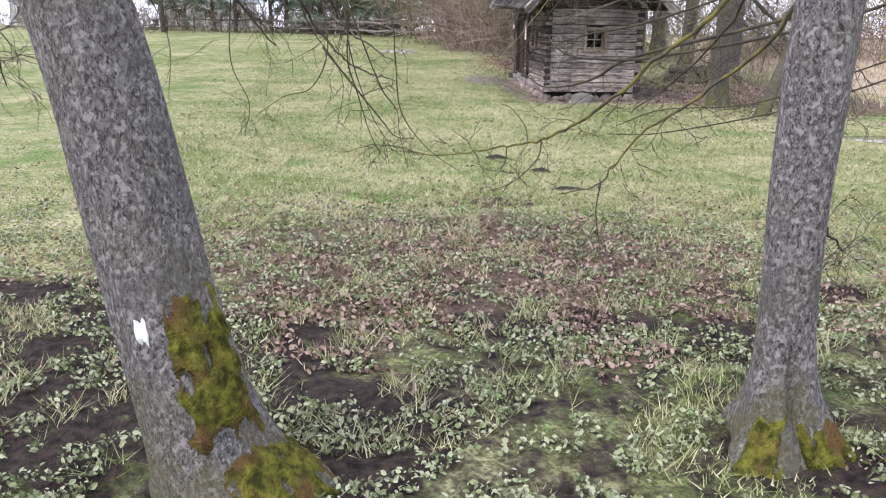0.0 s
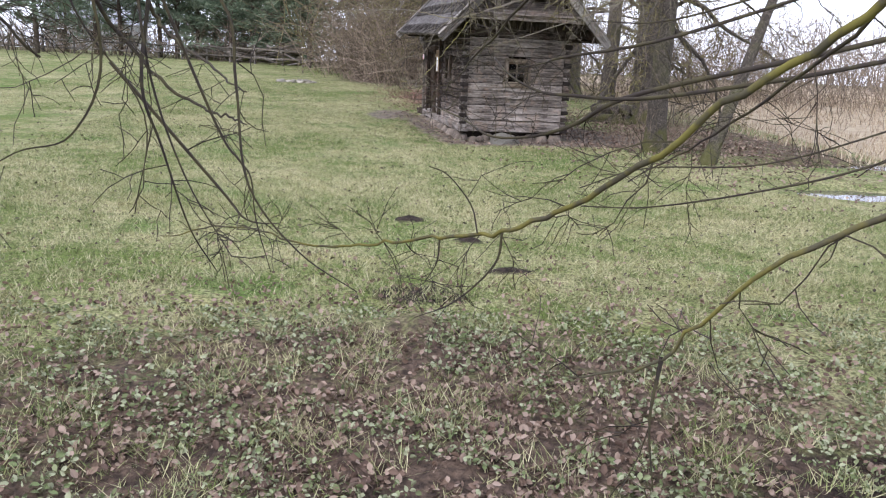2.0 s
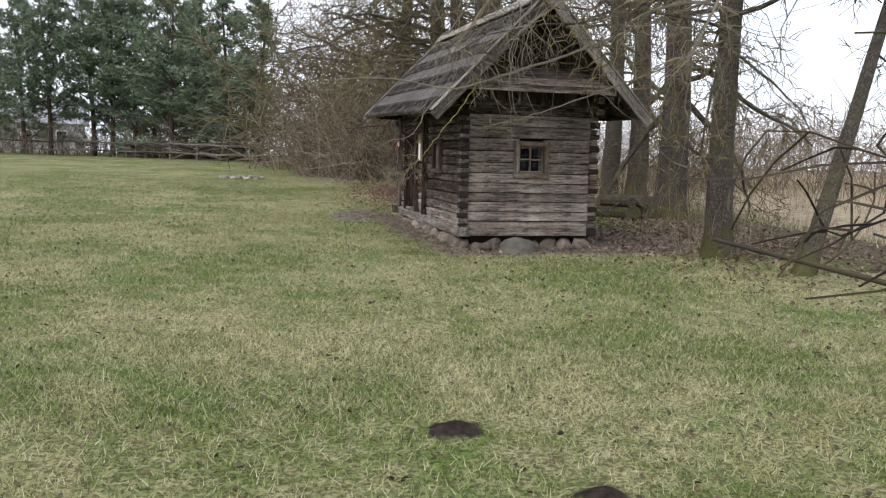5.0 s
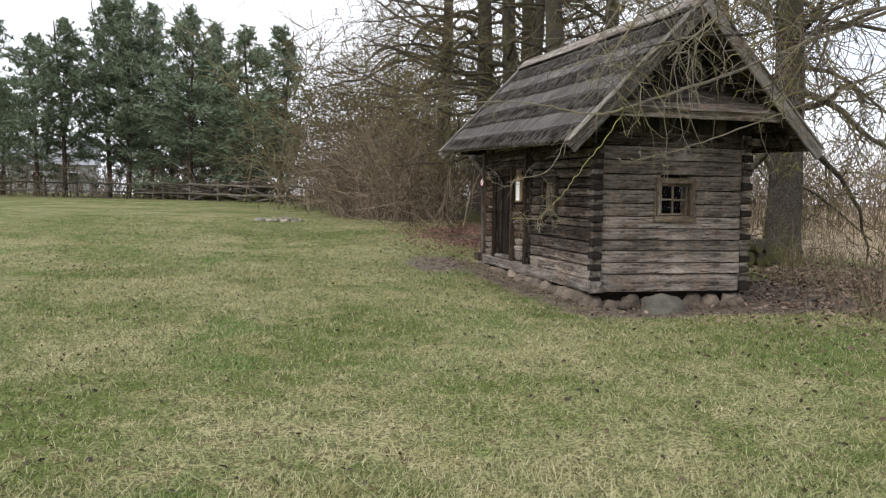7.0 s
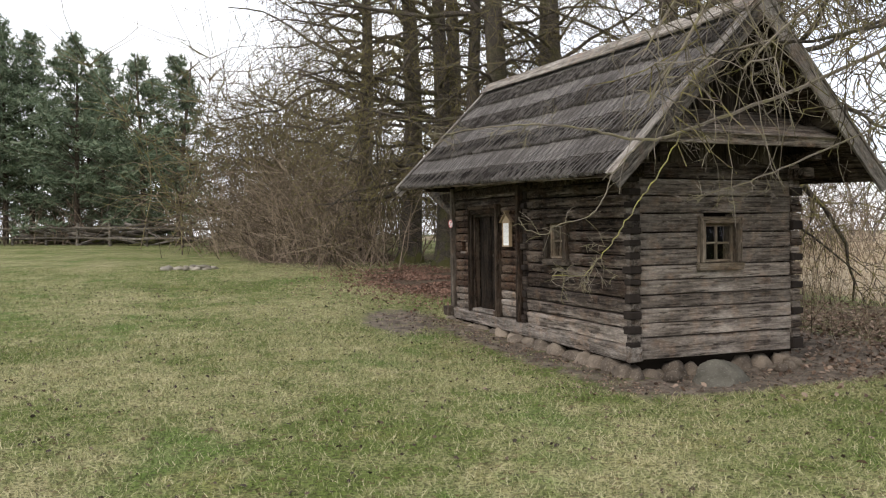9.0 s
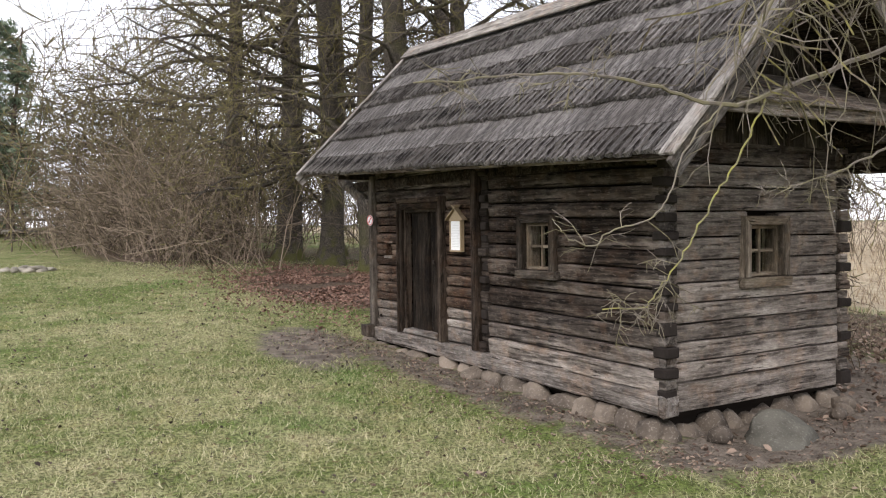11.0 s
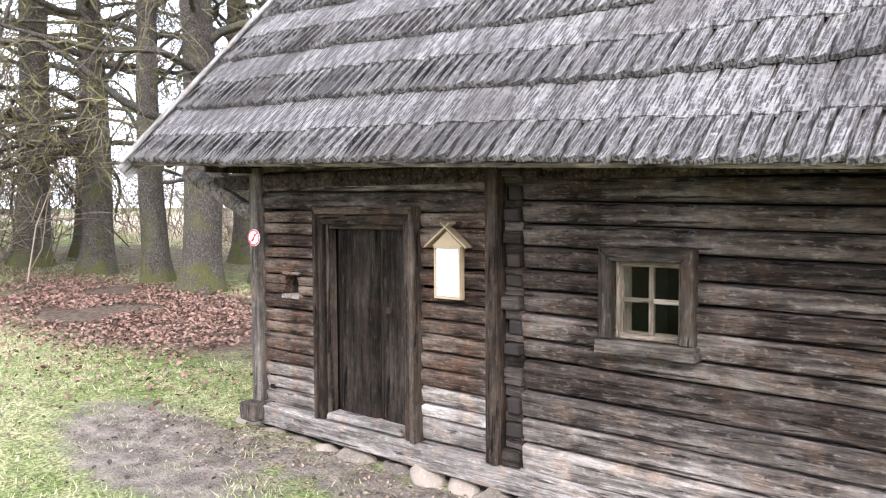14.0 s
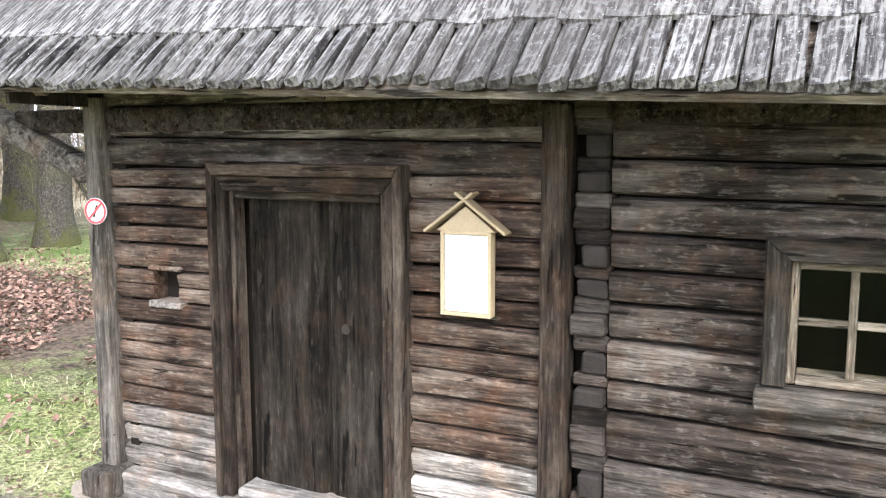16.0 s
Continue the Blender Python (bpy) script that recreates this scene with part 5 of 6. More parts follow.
def right_rad(z, a):
    root = math.exp(-max(0.0, z + 0.08) / 0.20) * (0.17 + 0.07 * math.cos(3 * a + 0.5))
    groove = -0.05 * math.exp(-((z - 0.25) / 0.3) ** 2) * math.exp(-((a - 4.75 + 0.35 * z) / 0.16) ** 2)
    return 0.115 + 0.02 * max(0.0, min(1.0, z - 0.6)) + root + groove + 0.006 * math.sin(4 * a)


near_tree(1.50, 3.34, right_mid, right_rad, 6.5, 23, "straight grey-barked tree with a mossy swollen foot",
          [(-2.6, -1.75, -0.2, 0.16, 0.02, MAT_MOSS), (-1.5, -0.2, -0.2, 0.12, 0.03, MAT_MOSS)],
          [(((1.5, 3.35, 3.0), (1.72, 4.2, 2.45), (1.6, 4.9, 1.9), (1.32, 5.3, 1.55), (0.98, 5.7, 1.16), (0.71, 5.95, 0.97), (0.48, 6.25, 0.88), (0.2, 6.45, 0.80), (-0.1, 6.6, 0.75), (-0.5, 6.75, 0.80), (-0.9, 6.9, 0.72)), 0.023, 0.0028, 16, 0.55, -0.05, True),
           (((1.5, 3.4, 2.2), (1.5, 3.8, 1.75), (1.3, 4.2, 1.42), (1.06, 4.42, 1.2), (0.9, 4.61, 0.9), (0.68, 4.7, 0.80)), 0.016, 0.003, 9, 0.45, -0.06, True),
           (((1.5, 3.4, 2.6), (1.75, 4.5, 2.3), (1.85, 5.6, 1.75), (1.7, 6.3, 1.35), (1.5, 6.7, 1.1)), 0.018, 0.003, 15, 0.6, -0.07, False),
           (((1.5, 3.4, 3.2), (1.2, 4.9, 2.7), (0.95, 6.2, 2.1), (0.75, 7.0, 1.75), (0.62, 7.5, 1.5)), 0.018, 0.003, 14, 0.6, -0.07, False),
           (((1.55, 3.4, 2.4), (2.1, 4.4, 2.1), (2.6, 5.4, 1.55), (2.8, 6.0, 1.1)), 0.018, 0.003, 14, 0.6, -0.08, False),
           (((1.45, 3.4, 2.9), (1.0, 4.6, 2.75), (0.5, 5.6, 2.5), (0.1, 6.3, 2.25)), 0.022, 0.004, 14, 0.5, -0.03, False),
           (((1.55, 3.4, 1.35), (1.75, 3.7, 0.95), (1.95, 3.9, 0.72), (2.1, 4.1, 0.65)), 0.012, 0.003, 10, 0.4, -0.03, False)],
          [(((0.71, 5.95, 0.97), (0.68, 5.93, 0.83), (0.52, 5.95, 0.66), (0.35, 5.97, 0.58)), 0.007, 4),
           (((0.48, 6.25, 0.88), (0.47, 6.25, 0.76), (0.42, 6.27, 0.66)), 0.006, 2),
           (((0.62, 6.05, 0.94), (0.60, 6.15, 1.05), (0.5, 6.2, 1.17), (0.42, 6.28, 1.2)), 0.004, 1),
           (((0.9, 4.61, 0.9), (0.88, 4.6, 0.72), (0.92, 4.62, 0.5)), 0.006, 4)])


def side_tree():
    """The tree past the walker's shoulder that sends low limbs over the lawn."""
    tree = lime_tree(5.1, 7.3, 0.26, 9, 301, limbs=10, first=3.2, reach=2.6, twigs=5, depth=1, label="bare tree sending long low limbs over the lawn", group="trees at the lawn's edge", mat=MAT_BARK_NEAR)
    base = tree.matrix_world.translation
    rnd = random.Random(9)
    fine = Tubes()
    for pts, r in ((((5.1, 7.3, 2.4), (3.8, 6.6, 2.2), (2.6, 6.5, 1.85), (1.54, 6.7, 1.56), (1.28, 6.9, 1.39), (1.16, 6.96, 1.33), (1.0, 7.0, 1.29), (0.83, 7.1, 1.285), (0.73, 7.5, 1.35), (0.60, 8.0, 1.40)), 0.022),
                   (((5.1, 7.3, 2.6), (3.2, 6.6, 1.9), (1.7, 6.6, 1.56), (1.17, 6.77, 1.53), (1.03, 6.95, 1.55), (0.93, 7.14, 1.62), (0.89, 7.4, 1.71)), 0.018),
                   (((5.1, 7.3, 2.9), (3.0, 6.7, 2.3), (1.7, 6.7, 1.85), (1.14, 6.77, 1.72), (1.09, 7.0, 1.69), (1.01, 7.3, 1.66)), 0.016),
                   (((5.1, 7.3, 2.9), (4.0, 8.0, 2.6), (3.2, 8.8, 2.3), (2.6, 9.3, 2.1), (2.1, 9.7, 2.1)), 0.022),
                   (((5.1, 7.3, 3.3), (3.8, 8.4, 3.0), (2.7, 9.4, 2.6), (1.9, 10.0, 2.45), (1.2, 10.3, 2.5)), 0.022),
                   (((5.1, 7.3, 2.2), (4.2, 7.4, 1.5), (3.2, 7.3, 1.15), (2.5, 7.3, 0.98), (1.9, 7.4, 0.86), (1.5, 7.5, 0.84)), 0.014),
                   (((5.1, 7.3, 2.0), (4.0, 7.7, 1.5), (3.0, 8.0, 1.1), (2.2, 8.3, 1.0), (1.8, 8.6, 0.8)), 0.012)):
        line = [p - base for p in smooth_line(pts, 7)]
        limb = Tubes()
        limb.add(line, r, 0.004, 6, True, 0.7)
        linked("low_limb", limb.mesh("low_limb"), MAT_TWIG_NEAR, tree, smooth=True)
        spray(fine, rnd, line, r * 0.5, 7, 0.42, (0, 0, -0.03), 0.9, 3, 1, 0.45, 0.35, lambda q: clear_of_path(q + base))
    linked("low_crown", fine.mesh("low_crown"), MAT_TWIG_NEAR, tree)


side_tree()


def pine(x, y, height, seed, first=0.28, width=2.3):
    rnd = random.Random(seed)
    tree = empty("pine_tree", pose(x, y, land(x, y)), "tall dark green pine with a slim bare lower trunk", "tree", "pines along the fence")
    tr = Tubes()
    tr.add(wander(rnd, (0, 0, -0.1), (0, 0, 1), height, 9, 0.015), 0.17, 0.03, 8)
    limbs = Tubes()
    verts, faces = [], []
    z = height * first
    while z < height * 0.985:
        f = (z / height - first) / (1 - first)
        spread = 2.1 * width * (0.62 + 0.5 * math.sin(min(1, f * 1.6) * math.pi * 0.6)) * (1 - f) ** 0.95 + 0.22
        for _ in range(rnd.choice((3, 4, 4, 5)) if f > 0.1 else 2):
            a = rnd.uniform(0, 2 * math.pi)
            ll = spread * rnd.uniform(0.55, 1.15)
            line = wander(rnd, (0, 0, z), (math.cos(a), math.sin(a), rnd.uniform(-0.1, 0.35) + 0.45 * f), ll, 5, 0.12, (0, 0, 0.03))
            limbs.add(line, 0.035 * (1 - 0.6 * f), 0.008, 3)
            for _ in range(int(3 + ll * 6)):
                i = rnd.choice((1, 2, 2, 3, 3, 4, 4, 4))
                c = line[i].lerp(line[i + 1], rnd.random()) + Vector((rnd.gauss(0, 0.16), rnd.gauss(0, 0.16), rnd.gauss(0.05, 0.10)))
                size = rnd.uniform(0.22, 0.44)
                for _ in range(9):
                    d = Vector((rnd.gauss(0, 1), rnd.gauss(0, 1), rnd.gauss(0.35, 0.8))).normalized()
                    w = d.orthogonal().normalized() * size * 0.085
                    b = len(verts)
                    tip = c + d * size
                    verts += [tuple(c - w), tuple(c + w), tuple(tip)]
                    faces.append((b, b + 1, b + 2))
        z += rnd.uniform(0.28, 0.48) * (1 - 0.4 * f)
    linked("trunk", tr.mesh("trunk"), MAT_BARK_PINE, tree, smooth=True)
    linked("branchwork", limbs.mesh("branchwork"), MAT_BARK_PINE, tree)
    linked("crown", data_mesh("crown", verts, faces), MAT_NEEDLE, tree)
    return tree


for k, (az, dist, h, w) in enumerate([(-20.5, 50, 12.5, 2.6), (-16.5, 58, 11.5, 2.2), (-14.9, 55, 12.2, 2.1), (-12.2, 54, 14.0, 2.1), (-11.0, 53, 13.9, 1.9), (-9.6, 54, 13.6, 1.9), (-7.0, 49, 12.4, 2.6),
                                      (-5.4, 52, 12.0, 2.0), (-3.1, 46, 10.6, 2.2), (-0.9, 44, 10.4, 1.9), (-18.5, 64, 8, 2.4), (-8.3, 58, 7, 2.2), (-4.2, 54, 7, 2.2), (-24.5, 60, 12, 2.6), (-6.2, 57, 9.5, 2.4), (-2.0, 50, 7, 2.2)]):
    pine(-1.7 + dist * math.sin(radians(az)), 10.2 + dist * math.cos(radians(az)), h * 0.9, 400 + k, 0.06 if k in (6, 8, 9, 11, 12) or k > 13 else 0.13, w)


def juniper(x, y, h):
    rnd = random.Random(5)
    bush = empty("juniper_bush", pose(x, y, land(x, y)), "small dark evergreen bush at the fence's end", "bush")
    verts, faces = [], []
    for _ in range(1500):
        a, z = rnd.uniform(0, 6.283), h * rnd.random()
        r = 0.75 * (1 - (z / h) ** 1.6) * rnd.random() ** 0.4 + 0.05
        c = Vector((r * math.cos(a), r * math.sin(a), z))
        d = Vector((math.cos(a) * 0.5 + rnd.gauss(0, 0.4), math.sin(a) * 0.5 + rnd.gauss(0, 0.4), 1)).normalized()
        w = d.orthogonal().normalized() * 0.03
        b = len(verts)
        verts += [tuple(c - w), tuple(c + w), tuple(c + d * 0.25)]
        faces.append((b, b + 1, b + 2))
    linked("foliage", data_mesh("foliage", verts, faces), MAT_NEEDLE, bush)
    t = Tubes()
    t.add([Vector((0, 0, -0.05)), Vector((0, 0, h * 0.7))], 0.04, 0.01, 5)
    linked("stem", t.mesh("stem"), MAT_BARK_PINE, bush)


juniper(0.55, 49.0, 1.7)


def thicket(name, label, spots, stems, hmin, hmax, seed, material, r=0.008, sub=2, bend=0.12, kind="stuff"):
    """A tangle of thin upright shoots."""
    rnd = random.Random(seed)
    t = Tubes()
    for _ in range(stems):
        cx, cy, sx, sy = rnd.choice(spots)
        x, y = cx + rnd.gauss(0, sx), cy + rnd.gauss(0, sy)
        h = rnd.uniform(hmin, hmax)
        line = wander(rnd, (x, y, land(x, y) - 0.02), (rnd.gauss(0, 0.3), rnd.gauss(0, 0.3), 1), h, 5, bend, (0, 0, -0.03))
        t.add(line, r, r * 0.35, 3, False)
        for _ in range(sub):
            i = rnd.randrange(1, 5)
            side = wander(rnd, line[i], (rnd.gauss(0, 1), rnd.gauss(0, 1), 0.5), h * rnd.uniform(0.2, 0.45), 3, 0.25, (0, 0, -0.08))
            t.add(side, r * 0.6, r * 0.3, 3, False)
    return tagged(linked(name, t.mesh(name), material), label, "brushwood", kind=kind)


thicket("brushwood", "dense brown leafless brushwood at the lawn's end", [(0.9, 46, 1.2, 3.0), (2.0, 42, 1.2, 3.0), (2.6, 38, 1.0, 2.5), (3.0, 47, 1.5, 3)], 1700, 1.2, 5.2, 51, MAT_BRUSH, 0.014, 4, 0.30)
thicket("saplings", "thin bare saplings behind the brushwood", [(1.5, 50, 2.0, 2.0), (3.5, 47, 2, 3), (5, 46, 3, 3)], 150, 6, 10, 52, MAT_TWIG, 0.03, 20, 0.14)
thicket("brushwood", "low brown shoots round the tree feet", [(7.7, 22.7, 0.6, 0.5), (6.0, 17.6, 0.5, 0.5), (6.3, 19.5, 0.7, 0.7), (9.0, 24.5, 1.5, 1.5)], 240, 0.3, 1.1, 53, MAT_BRUSH, 0.005, 3)
thicket("brushwood", "bare brown scrub along the flooded meadow", [(18, 28, 3, 3), (24, 20, 3, 3), (15, 36, 2, 3), (25, 32, 4, 4)], 220, 0.5, 1.4, 54, MAT_BRUSH, 0.008, 3)
thicket("brushwood", "tall bare scrub beyond the flooded meadow", [(19, 40, 3, 3), (27, 34, 3, 4), (15, 46, 3, 3), (33, 24, 3, 4)], 900, 2.0, 5.0, 56, MAT_BRUSH, 0.014, 3, 0.2)
thicket("brushwood", "brown scrub behind the rail fence", [(-6, 60, 3, 1.5), (-13, 64, 4, 1.5), (-22, 67, 4, 1.5), (-30, 69, 4, 2)], 900, 1.0, 3.2, 57, MAT_BRUSH, 0.022, 3, 0.25)
thicket("brushwood", "bare brown shrubs beyond the cabin", [(21, 42, 2.5, 2), (15, 41, 2, 2), (27, 42, 3, 3)], 600, 2.0, 5.2, 58, MAT_BRUSH, 0.010, 5, 0.25)
# The far wood's haze comes only from its twig colour.
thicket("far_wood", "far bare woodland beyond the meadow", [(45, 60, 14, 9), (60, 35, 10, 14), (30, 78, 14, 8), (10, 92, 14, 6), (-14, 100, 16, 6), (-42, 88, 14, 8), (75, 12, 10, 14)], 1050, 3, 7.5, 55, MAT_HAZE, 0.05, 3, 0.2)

# ---- fence, log pile, stones, far house ----


def rail_fence():
    fence = empty("rail_fence", pose(0, 0, 0), "weathered grey post and rail fence along the lawn", "fence")
    line = [Vector((1.2, 49.3)), Vector((-2.2, 51.3)), Vector((-5.6, 54.0)), Vector((-9.0, 57.0)), Vector((-12.5, 59.6)), Vector((-16.5, 61.6)), Vector((-21.0, 63.2)), Vector((-26.0, 64.4)), Vector((-31.0, 65.4))]
    spots = []
    for a, b in zip(line, line[1:]):
        n = max(1, round((b - a).length / 2.3))
        spots += [a.lerp(b, i / n) for i in range(n)]
    spots.append(line[-1])
    post_me = beam_mesh("post", 1.3, 0.11, 0.11, 71, axis="z", wave=0.006)
    r = random.Random(2)
    for p in spots:
        ob = linked("post", post_me, MAT_FENCE, fence)
        ob.matrix_local = pose(p.x, p.y, land(p.x, p.y) - 0.15, r.uniform(-2, 2), r.uniform(-2, 2), r.uniform(0, 90))
    for a, b in zip(spots, spots[1:]):
        for h in (0.38, 0.88):
            t = Tubes()
            za, zb = land(a.x, a.y) + h + r.uniform(-0.04, 0.04), land(b.x, b.y) + h + r.uniform(-0.04, 0.04)
            A, B = Vector((a.x, a.y, za)), Vector((b.x, b.y, zb))
            t.add([A + (A - B) * 0.06, A.lerp(B, 0.35) + Vector((0, 0, -0.02)), A.lerp(B, 0.7), B + (B - A) * 0.06], 0.055, 0.045, 6)
            linked("rail", t.mesh("rail"), MAT_FENCE, fence)


rail_fence()


def pole_pile(x, y, n, seed, length, label):
    pile = empty("pole_pile", pose(x, y, land(x, y)), label, "log pile", "pole piles behind the fence")
    r = random.Random(seed)
    for k in range(n):
        t = Tubes()
        h = 0.08 + 0.9 * r.random() ** 1.3
        c = Vector((r.uniform(-1.2, 1.2), r.uniform(-0.6, 0.6), h))
        d = Vector((1, r.gauss(0, 0.35), r.gauss(0, 0.16))).normalized() * length * r.uniform(0.5, 1) / 2
        t.add([c - d, c + Vector((0, 0, 0.03)), c + d], r.uniform(0.05, 0.1), 0.04, 6)
        linked("pole", t.mesh("pole"), r.choice((MAT_FENCE, MAT_BARK, MAT_BARGE)), pile)


pole_pile(-8.2, 59.5, 34, 61, 4.2, "heap of cut grey poles behind the fence")
pole_pile(-3.6, 55.0, 24, 62, 3.5, "low heap of cut poles behind the fence")
pole_pile(-5.9, 57.2, 22, 63, 3.8, "tangled heap of poles behind the fence")


def log_stack(x, y):
    stack = empty("log_stack", pose(x, y, land(x, y), 0, 0, 25), "small stack of dark short logs behind the cabin", "logs")
    r = random.Random(3)
    for k, (dx, dz) in enumerate(((-0.4, 0.12), (-0.13, 0.13), (0.14, 0.12), (0.41, 0.13), (-0.26, 0.35), (0.02, 0.36), (0.28, 0.35))):
        t = Tubes()
        t.add([Vector((dx, -0.4 + r.uniform(-0.08, 0.08), dz)), Vector((dx, 0.0, dz)), Vector((dx, 0.4, dz))], 0.13, 0.12, 9)
        t.f.append(tuple(reversed(range(9))))
        linked("log", t.mesh("log"), MAT_BARK, stack)


log_stack(6.6, 22.6)


def stone_heap():
    heap = empty("stone_heap", pose(-1.82, 33.8, land(-1.82, 33.8)), "small heap of pale flat stones on the lawn", "stones")
    r = random.Random(8)
    for k in range(14):
        stone("stone", pose(r.uniform(-0.7, 0.7), r.uniform(-0.25, 0.25), r.uniform(0.02, 0.08), r.uniform(-15, 15), r.uniform(-15, 15), r.uniform(0, 90)), (r.uniform(0.1, 0.2), r.uniform(0.08, 0.14), 0.06), k * 2.3, MAT_PALE_STONE, heap, "", 2, 0.8)


MAT_PALE_STONE = stone_mat("pale_limestone", (0.20, 0.18, 0.14), (0.33, 0.30, 0.245), (0.40, 0.37, 0.32))
stone_heap()


def far_house(x, y, turn, w, d, h, label, wall_mat):
    house = empty("farm_house", pose(x, y, land(x, y), 0, 0, turn), label, "house", "houses beyond the trees")
    box("wall", (-w / 2, -d / 2, -0.3), (w / 2, d / 2, h), wall_mat, house, 0)
    bm = bmesh.new()
    vs = [bm.verts.new(p) for p in ((-w / 2 - .4, -d / 2 - .4, h), (w / 2 + .4, -d / 2 - .4, h), (w / 2 + .4, d / 2 + .4, h), (-w / 2 - .4, d / 2 + .4, h), (-w / 2 - .4, 0, h + d * .42), (w / 2 + .4, 0, h + d * .42))]
    for f in ((0, 1, 5, 4), (2, 3, 4, 5), (1, 2, 5), (3, 0, 4), (3, 2, 1, 0)):
        bm.faces.new([vs[i] for i in f])
    part("roof", bm, MAT_SHEET, house)
    for k in range(3):
        xx = -w / 2 + w * (k + 0.5) / 3
        wi = box("window", (xx - 0.5, -d / 2 - 0.03, h * 0.35), (xx + 0.5, -d / 2 + 0.05, h * 0.75), MAT_WHITE, house, 0)
        box("pane", (xx - 0.42, -d / 2 - 0.05, h * 0.38), (xx + 0.42, -d / 2 - 0.031, h * 0.72), MAT_DARK, wi, 0)


far_house(-25.5, 92, 8, 9, 6, 2.6, "low white-walled farm house with a grey roof", MAT_PLASTER)
far_house(-44, 96, -12, 8, 6, 2.8, "grey-roofed farm house among trees", MAT_PLASTER)

# ---- ground cover ----


def scatter_blades(name, label, count, area, seed, hmin, hmax, width, material, keep=None, lean=0.5, weight=1.0):
    r = np.random.RandomState(seed)
    x0, x1, y0, y1 = area
    X = x0 + (x1 - x0) * r.rand(count)
    Y = y0 + (y1 - y0) * r.rand(count) ** weight
    H = hmin + (hmax - hmin) * r.rand(count)
    A = 2 * math.pi * r.rand(count)
    L = lean * r.randn(count, 2)
    verts, faces = [], []
    for x, y, h, a, (lx, ly) in zip(X.tolist(), Y.tolist(), H.tolist(), A.tolist(), L.tolist()):
        if keep and not keep(x, y, h):
            continue
        z = rough_land(x, y) - 0.004
        c, sn, b = math.cos(a) * width, math.sin(a) * width, len(verts)
        verts += [(x - c, y - sn, z), (x + c, y + sn, z), (x + lx * h, y + ly * h, z + h)]
        faces.append((b, b + 1, b + 2))
    return tagged(linked(name, data_mesh(name, verts, faces), material), label, "grass", kind="stuff")


def on_lawn(x, y, h):
    u, v = hut_uv(x, y)
    if -0.15 < v < 2.3 and -0.15 < u < 4.7:
        return False
    if y < 8 and noise.noise((x * 2.2, y * 2.2, 5.0)) + 0.35 * noise.noise((x * 6, y * 6, 1.0)) < 0.12 * (1 - (y - 5) / 3):
        return False
    if y < 12 and any(math.hypot(x - mx, y - my) < mr for mx, my, mr, _ in MOLE_HILLS):
        return False
    if 17 < y < 25 and max(blot(u, v, 2.2, -0.3, 3.0, 0.40), blot(u, v, 5.0, -0.8, 1.4, 0.5, 12), blot(u, v, -0.35, 1.4, 0.5, 1.8), blot(u, v, 1.0, 3.0, 1.8, 0.9)) > 0.45:
        return False
    return not (y > 23.5 and blot(x, y, 3.7, 28.4, 2.0, 4.6) > 0.6)


scatter_blades("grass", "short mown winter grass, green and straw", 190000, (-4.5, 6.5, 2.2, 13.0), 1, 0.020, 0.055, 0.0036, MAT_BLADE, on_lawn, 0.8)
scatter_blades("grass", "short mown winter grass, green and straw", 165000, (-4.8, 5.5, 11.0, 22.0), 2, 0.020, 0.050, 0.0040, MAT_BLADE, on_lawn, 0.8)
scatter_blades("grass", "short mown winter grass, green and straw", 70000, (-9.0, 6.0, 21.0, 36.0), 3, 0.025, 0.055, 0.0055, MAT_BLADE, on_lawn, 0.8)
scatter_blades("grass", "taller tufts in the rough grass", 60000, (-3.0, 4.5, 3.0, 9.0), 4, 0.05, 0.12, 0.0028, MAT_BLADE, lambda x, y, h: noise.noise((x * 2.6, y * 2.6, 21.0)) + 0.5 * noise.noise((x * 7, y * 7, 2.0)) > 0.22, 0.8)
scatter_blades("reeds", "dry straw-coloured reeds in the flooded meadow", 32000, (9.5, 34.0, 8.0, 48.0), 5, 0.06, 0.30, 0.012, MAT_REED, lambda x, y, h: noise.noise((x * 0.4, y * 0.4, 2.0)) > -0.25, 0.35)


def scatter_leaves(name, label, count, place, seed, smin, smax, material, lift=0.02, flat=0.45, keep=None):
    """Small folded leaves lying about."""
    r = random.Random(seed)
    verts, faces = [], []
    while count > 0:
        count -= 1
        x, y = place(r)
        if keep and not keep(x, y):
            continue
        s = r.uniform(smin, smax)
        m = Euler((r.gauss(0, flat), r.gauss(0, flat), r.uniform(0, 6.283))).to_matrix()
        c = Vector((x, y, rough_land(x, y) + r.uniform(0.3, 1.0) * lift))
        b = len(verts)
        for p in ((0, -0.5, 0), (0.30, -0.12, 0.10), (0.24, 0.26, 0.08), (0, 0.5, 0.02), (-0.26, 0.24, 0.09), (-0.30, -0.14, 0.12)):
            verts.append(tuple(c + m @ (Vector(p) * s)))
        faces += [(b, b + 1, b + 2, b + 3), (b, b + 3, b + 4, b + 5)]
    return tagged(linked(name, data_mesh(name, verts, faces), material), label, "leaves", kind="stuff")


def off_cabin(x, y):
    u, v = hut_uv(x, y)
    return not (-0.1 < v < 2.2 and -0.1 < u < 4.7)


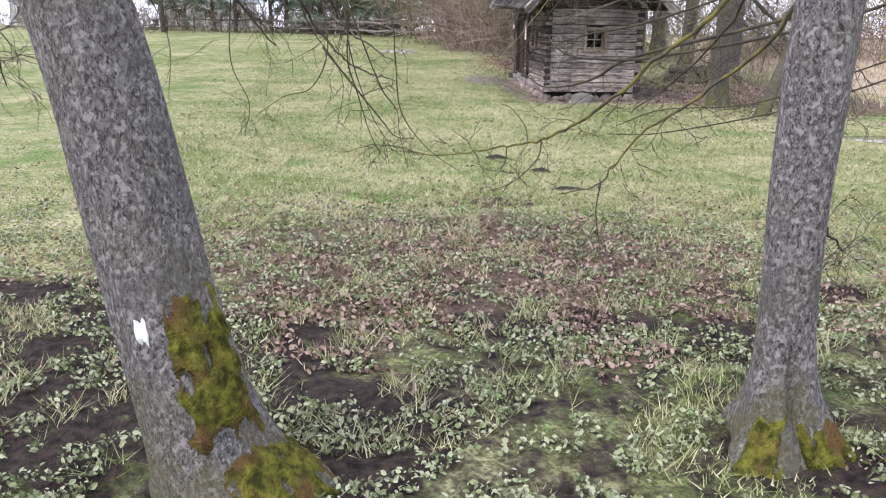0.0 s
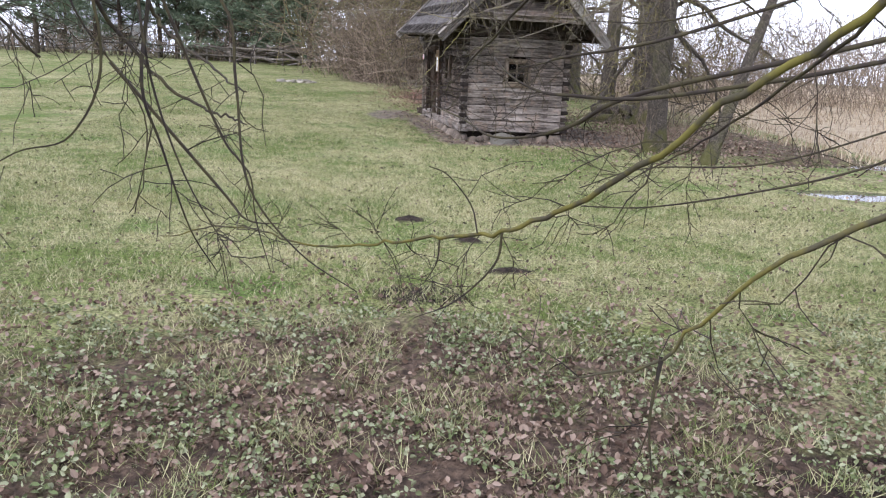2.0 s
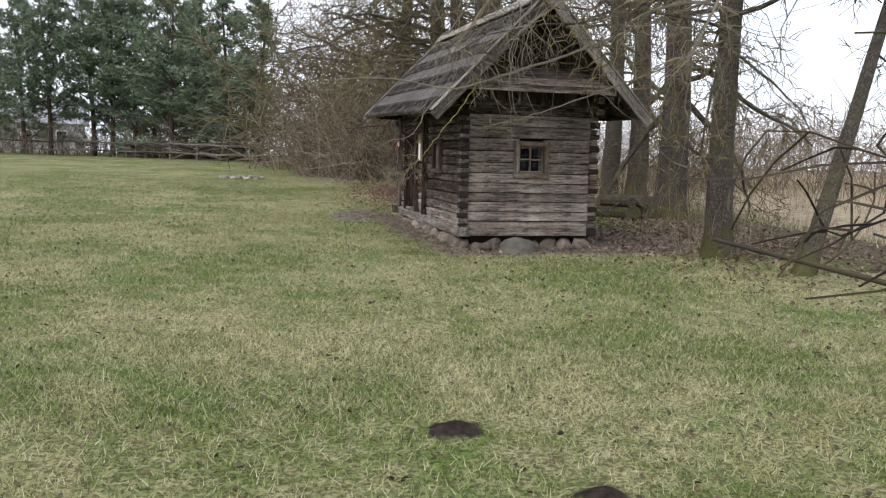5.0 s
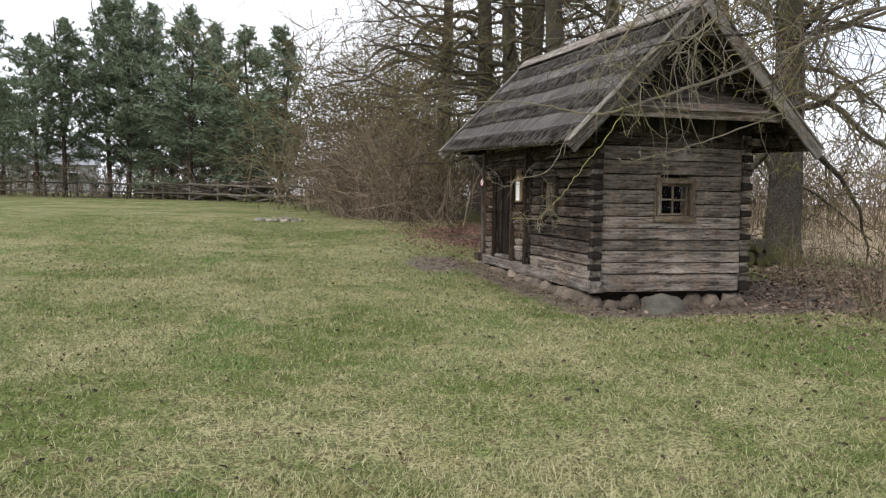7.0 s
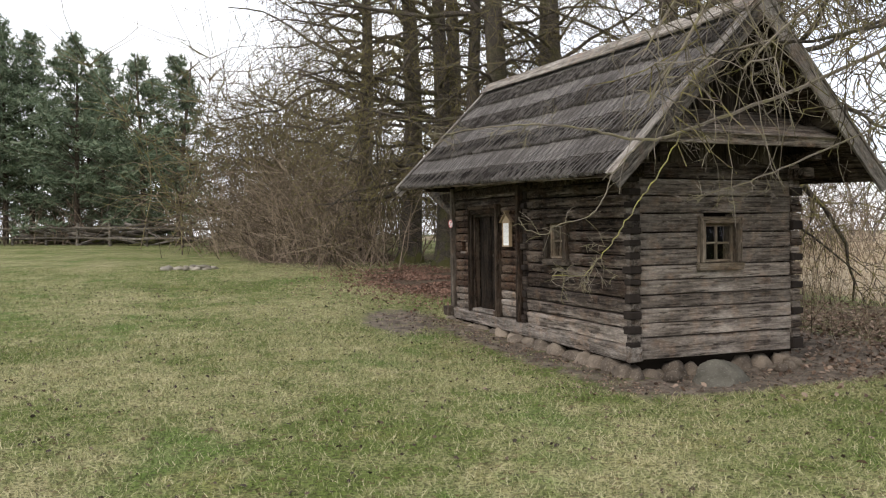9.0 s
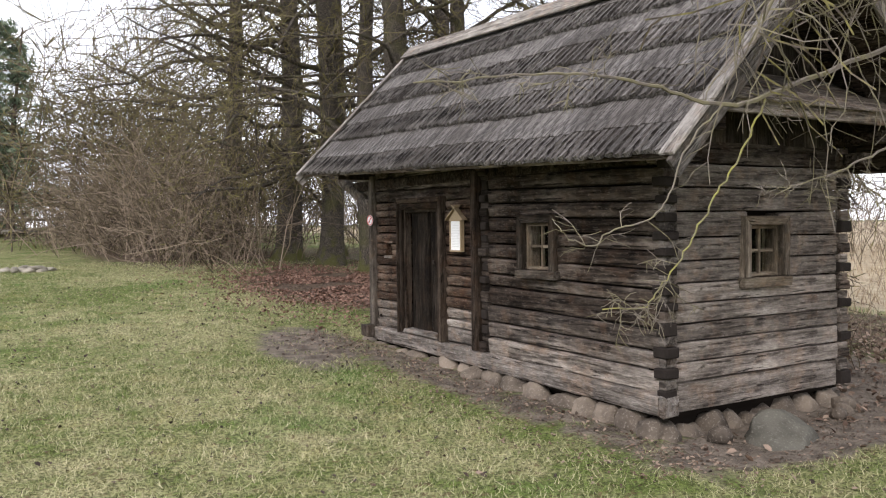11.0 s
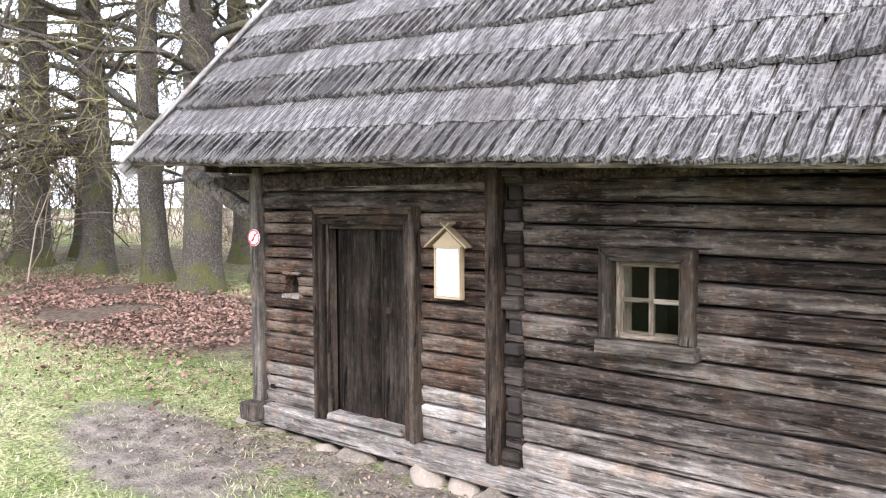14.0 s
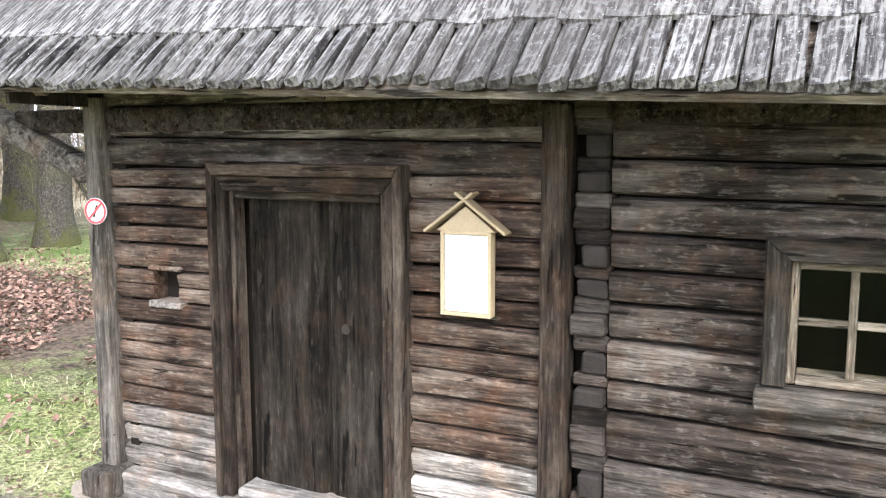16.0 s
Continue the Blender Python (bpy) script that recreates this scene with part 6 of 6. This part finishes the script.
scatter_leaves("leaf_litter", "dead brown leaves on the rough ground", 26000, lambda r: (r.gauss(0.3, 2.0), max(2.7, r.gauss(5.3, 1.5))), 81, 0.016, 0.052, MAT_LITTER, 0.03, 0.8, lambda x, y: noise.noise((x * 1.5, y * 1.5, 61.0)) + 0.6 * noise.noise((x * 5, y * 5, 14.0)) + 0.30 * (y - 5.2) > -0.08)
scatter_leaves("ground_ivy", "small pale green herb leaves on bare soil", 76000, lambda r: (r.uniform(-4.0, 4.5), 2.3 + 5.6 * r.random() ** 1.3), 82, 0.013, 0.040, MAT_HERB, 0.045, 0.8, lambda x, y: noise.noise((x * 1.9, y * 1.9, 40.0)) + 0.9 * noise.noise((x * 5, y * 5, 4.0)) > 0.0)
MAT_DARK_LEAF = leaf_mat("dark_dead_leaf", [(0.06, 0.042, 0.03), (0.10, 0.07, 0.048), (0.04, 0.03, 0.022)])
scatter_leaves("leaf_litter", "scattered dark dead leaves on the lawn", 6500, lambda r: (r.uniform(-6, 7), r.uniform(8, 30)), 83, 0.02, 0.05, MAT_DARK_LEAF, 0.02, 0.5, off_cabin)
scatter_leaves("leaf_litter", "red-brown fallen leaves under the lime trees", 15000, lambda r: (r.gauss(3.6, 1.1), r.gauss(28.2, 2.6)), 84, 0.035, 0.07, MAT_RED_LEAF, 0.04, 0.5, lambda x, y: off_cabin(x, y) and y > 23.2 and noise.noise((x * 0.9, y * 0.9, 33.0)) > -0.25)
scatter_leaves("leaf_litter", "brown leaves beside the cabin and trees", 6000, lambda r: (r.gauss(6.5, 1.6), r.gauss(19.5, 2.8)), 85, 0.04, 0.08, MAT_LITTER, 0.03, 0.5, off_cabin)


def beside_front(r):
    q = HUT @ Vector((r.uniform(-1.1, -0.05) * r.random() ** 0.5, r.uniform(-0.6, 5.4), 0))
    return q.x, q.y


def beside_gable(r):
    q = HUT @ Vector((r.uniform(-0.4, 3.2), -r.random() * 0.9 - 0.05, 0))
    return q.x, q.y


scatter_leaves("leaf_litter", "crumbled brown leaves along the cabin's stones", 2600, beside_front, 86, 0.012, 0.035, MAT_LITTER, 0.008, 0.4)
scatter_leaves("leaf_litter", "crumbled brown leaves below the gable", 1100, beside_gable, 87, 0.012, 0.035, MAT_LITTER, 0.008, 0.4)
scatter_blades("grass", "thin grass round the bare path", 9000, (0.0, 2.6, 16.8, 24.5), 6, 0.02, 0.045, 0.0034, MAT_BLADE, lambda x, y, h: hut_uv(x, y)[1] < -0.25 and noise.noise((x * 3, y * 3, 7.0)) > 0.1, 0.8)
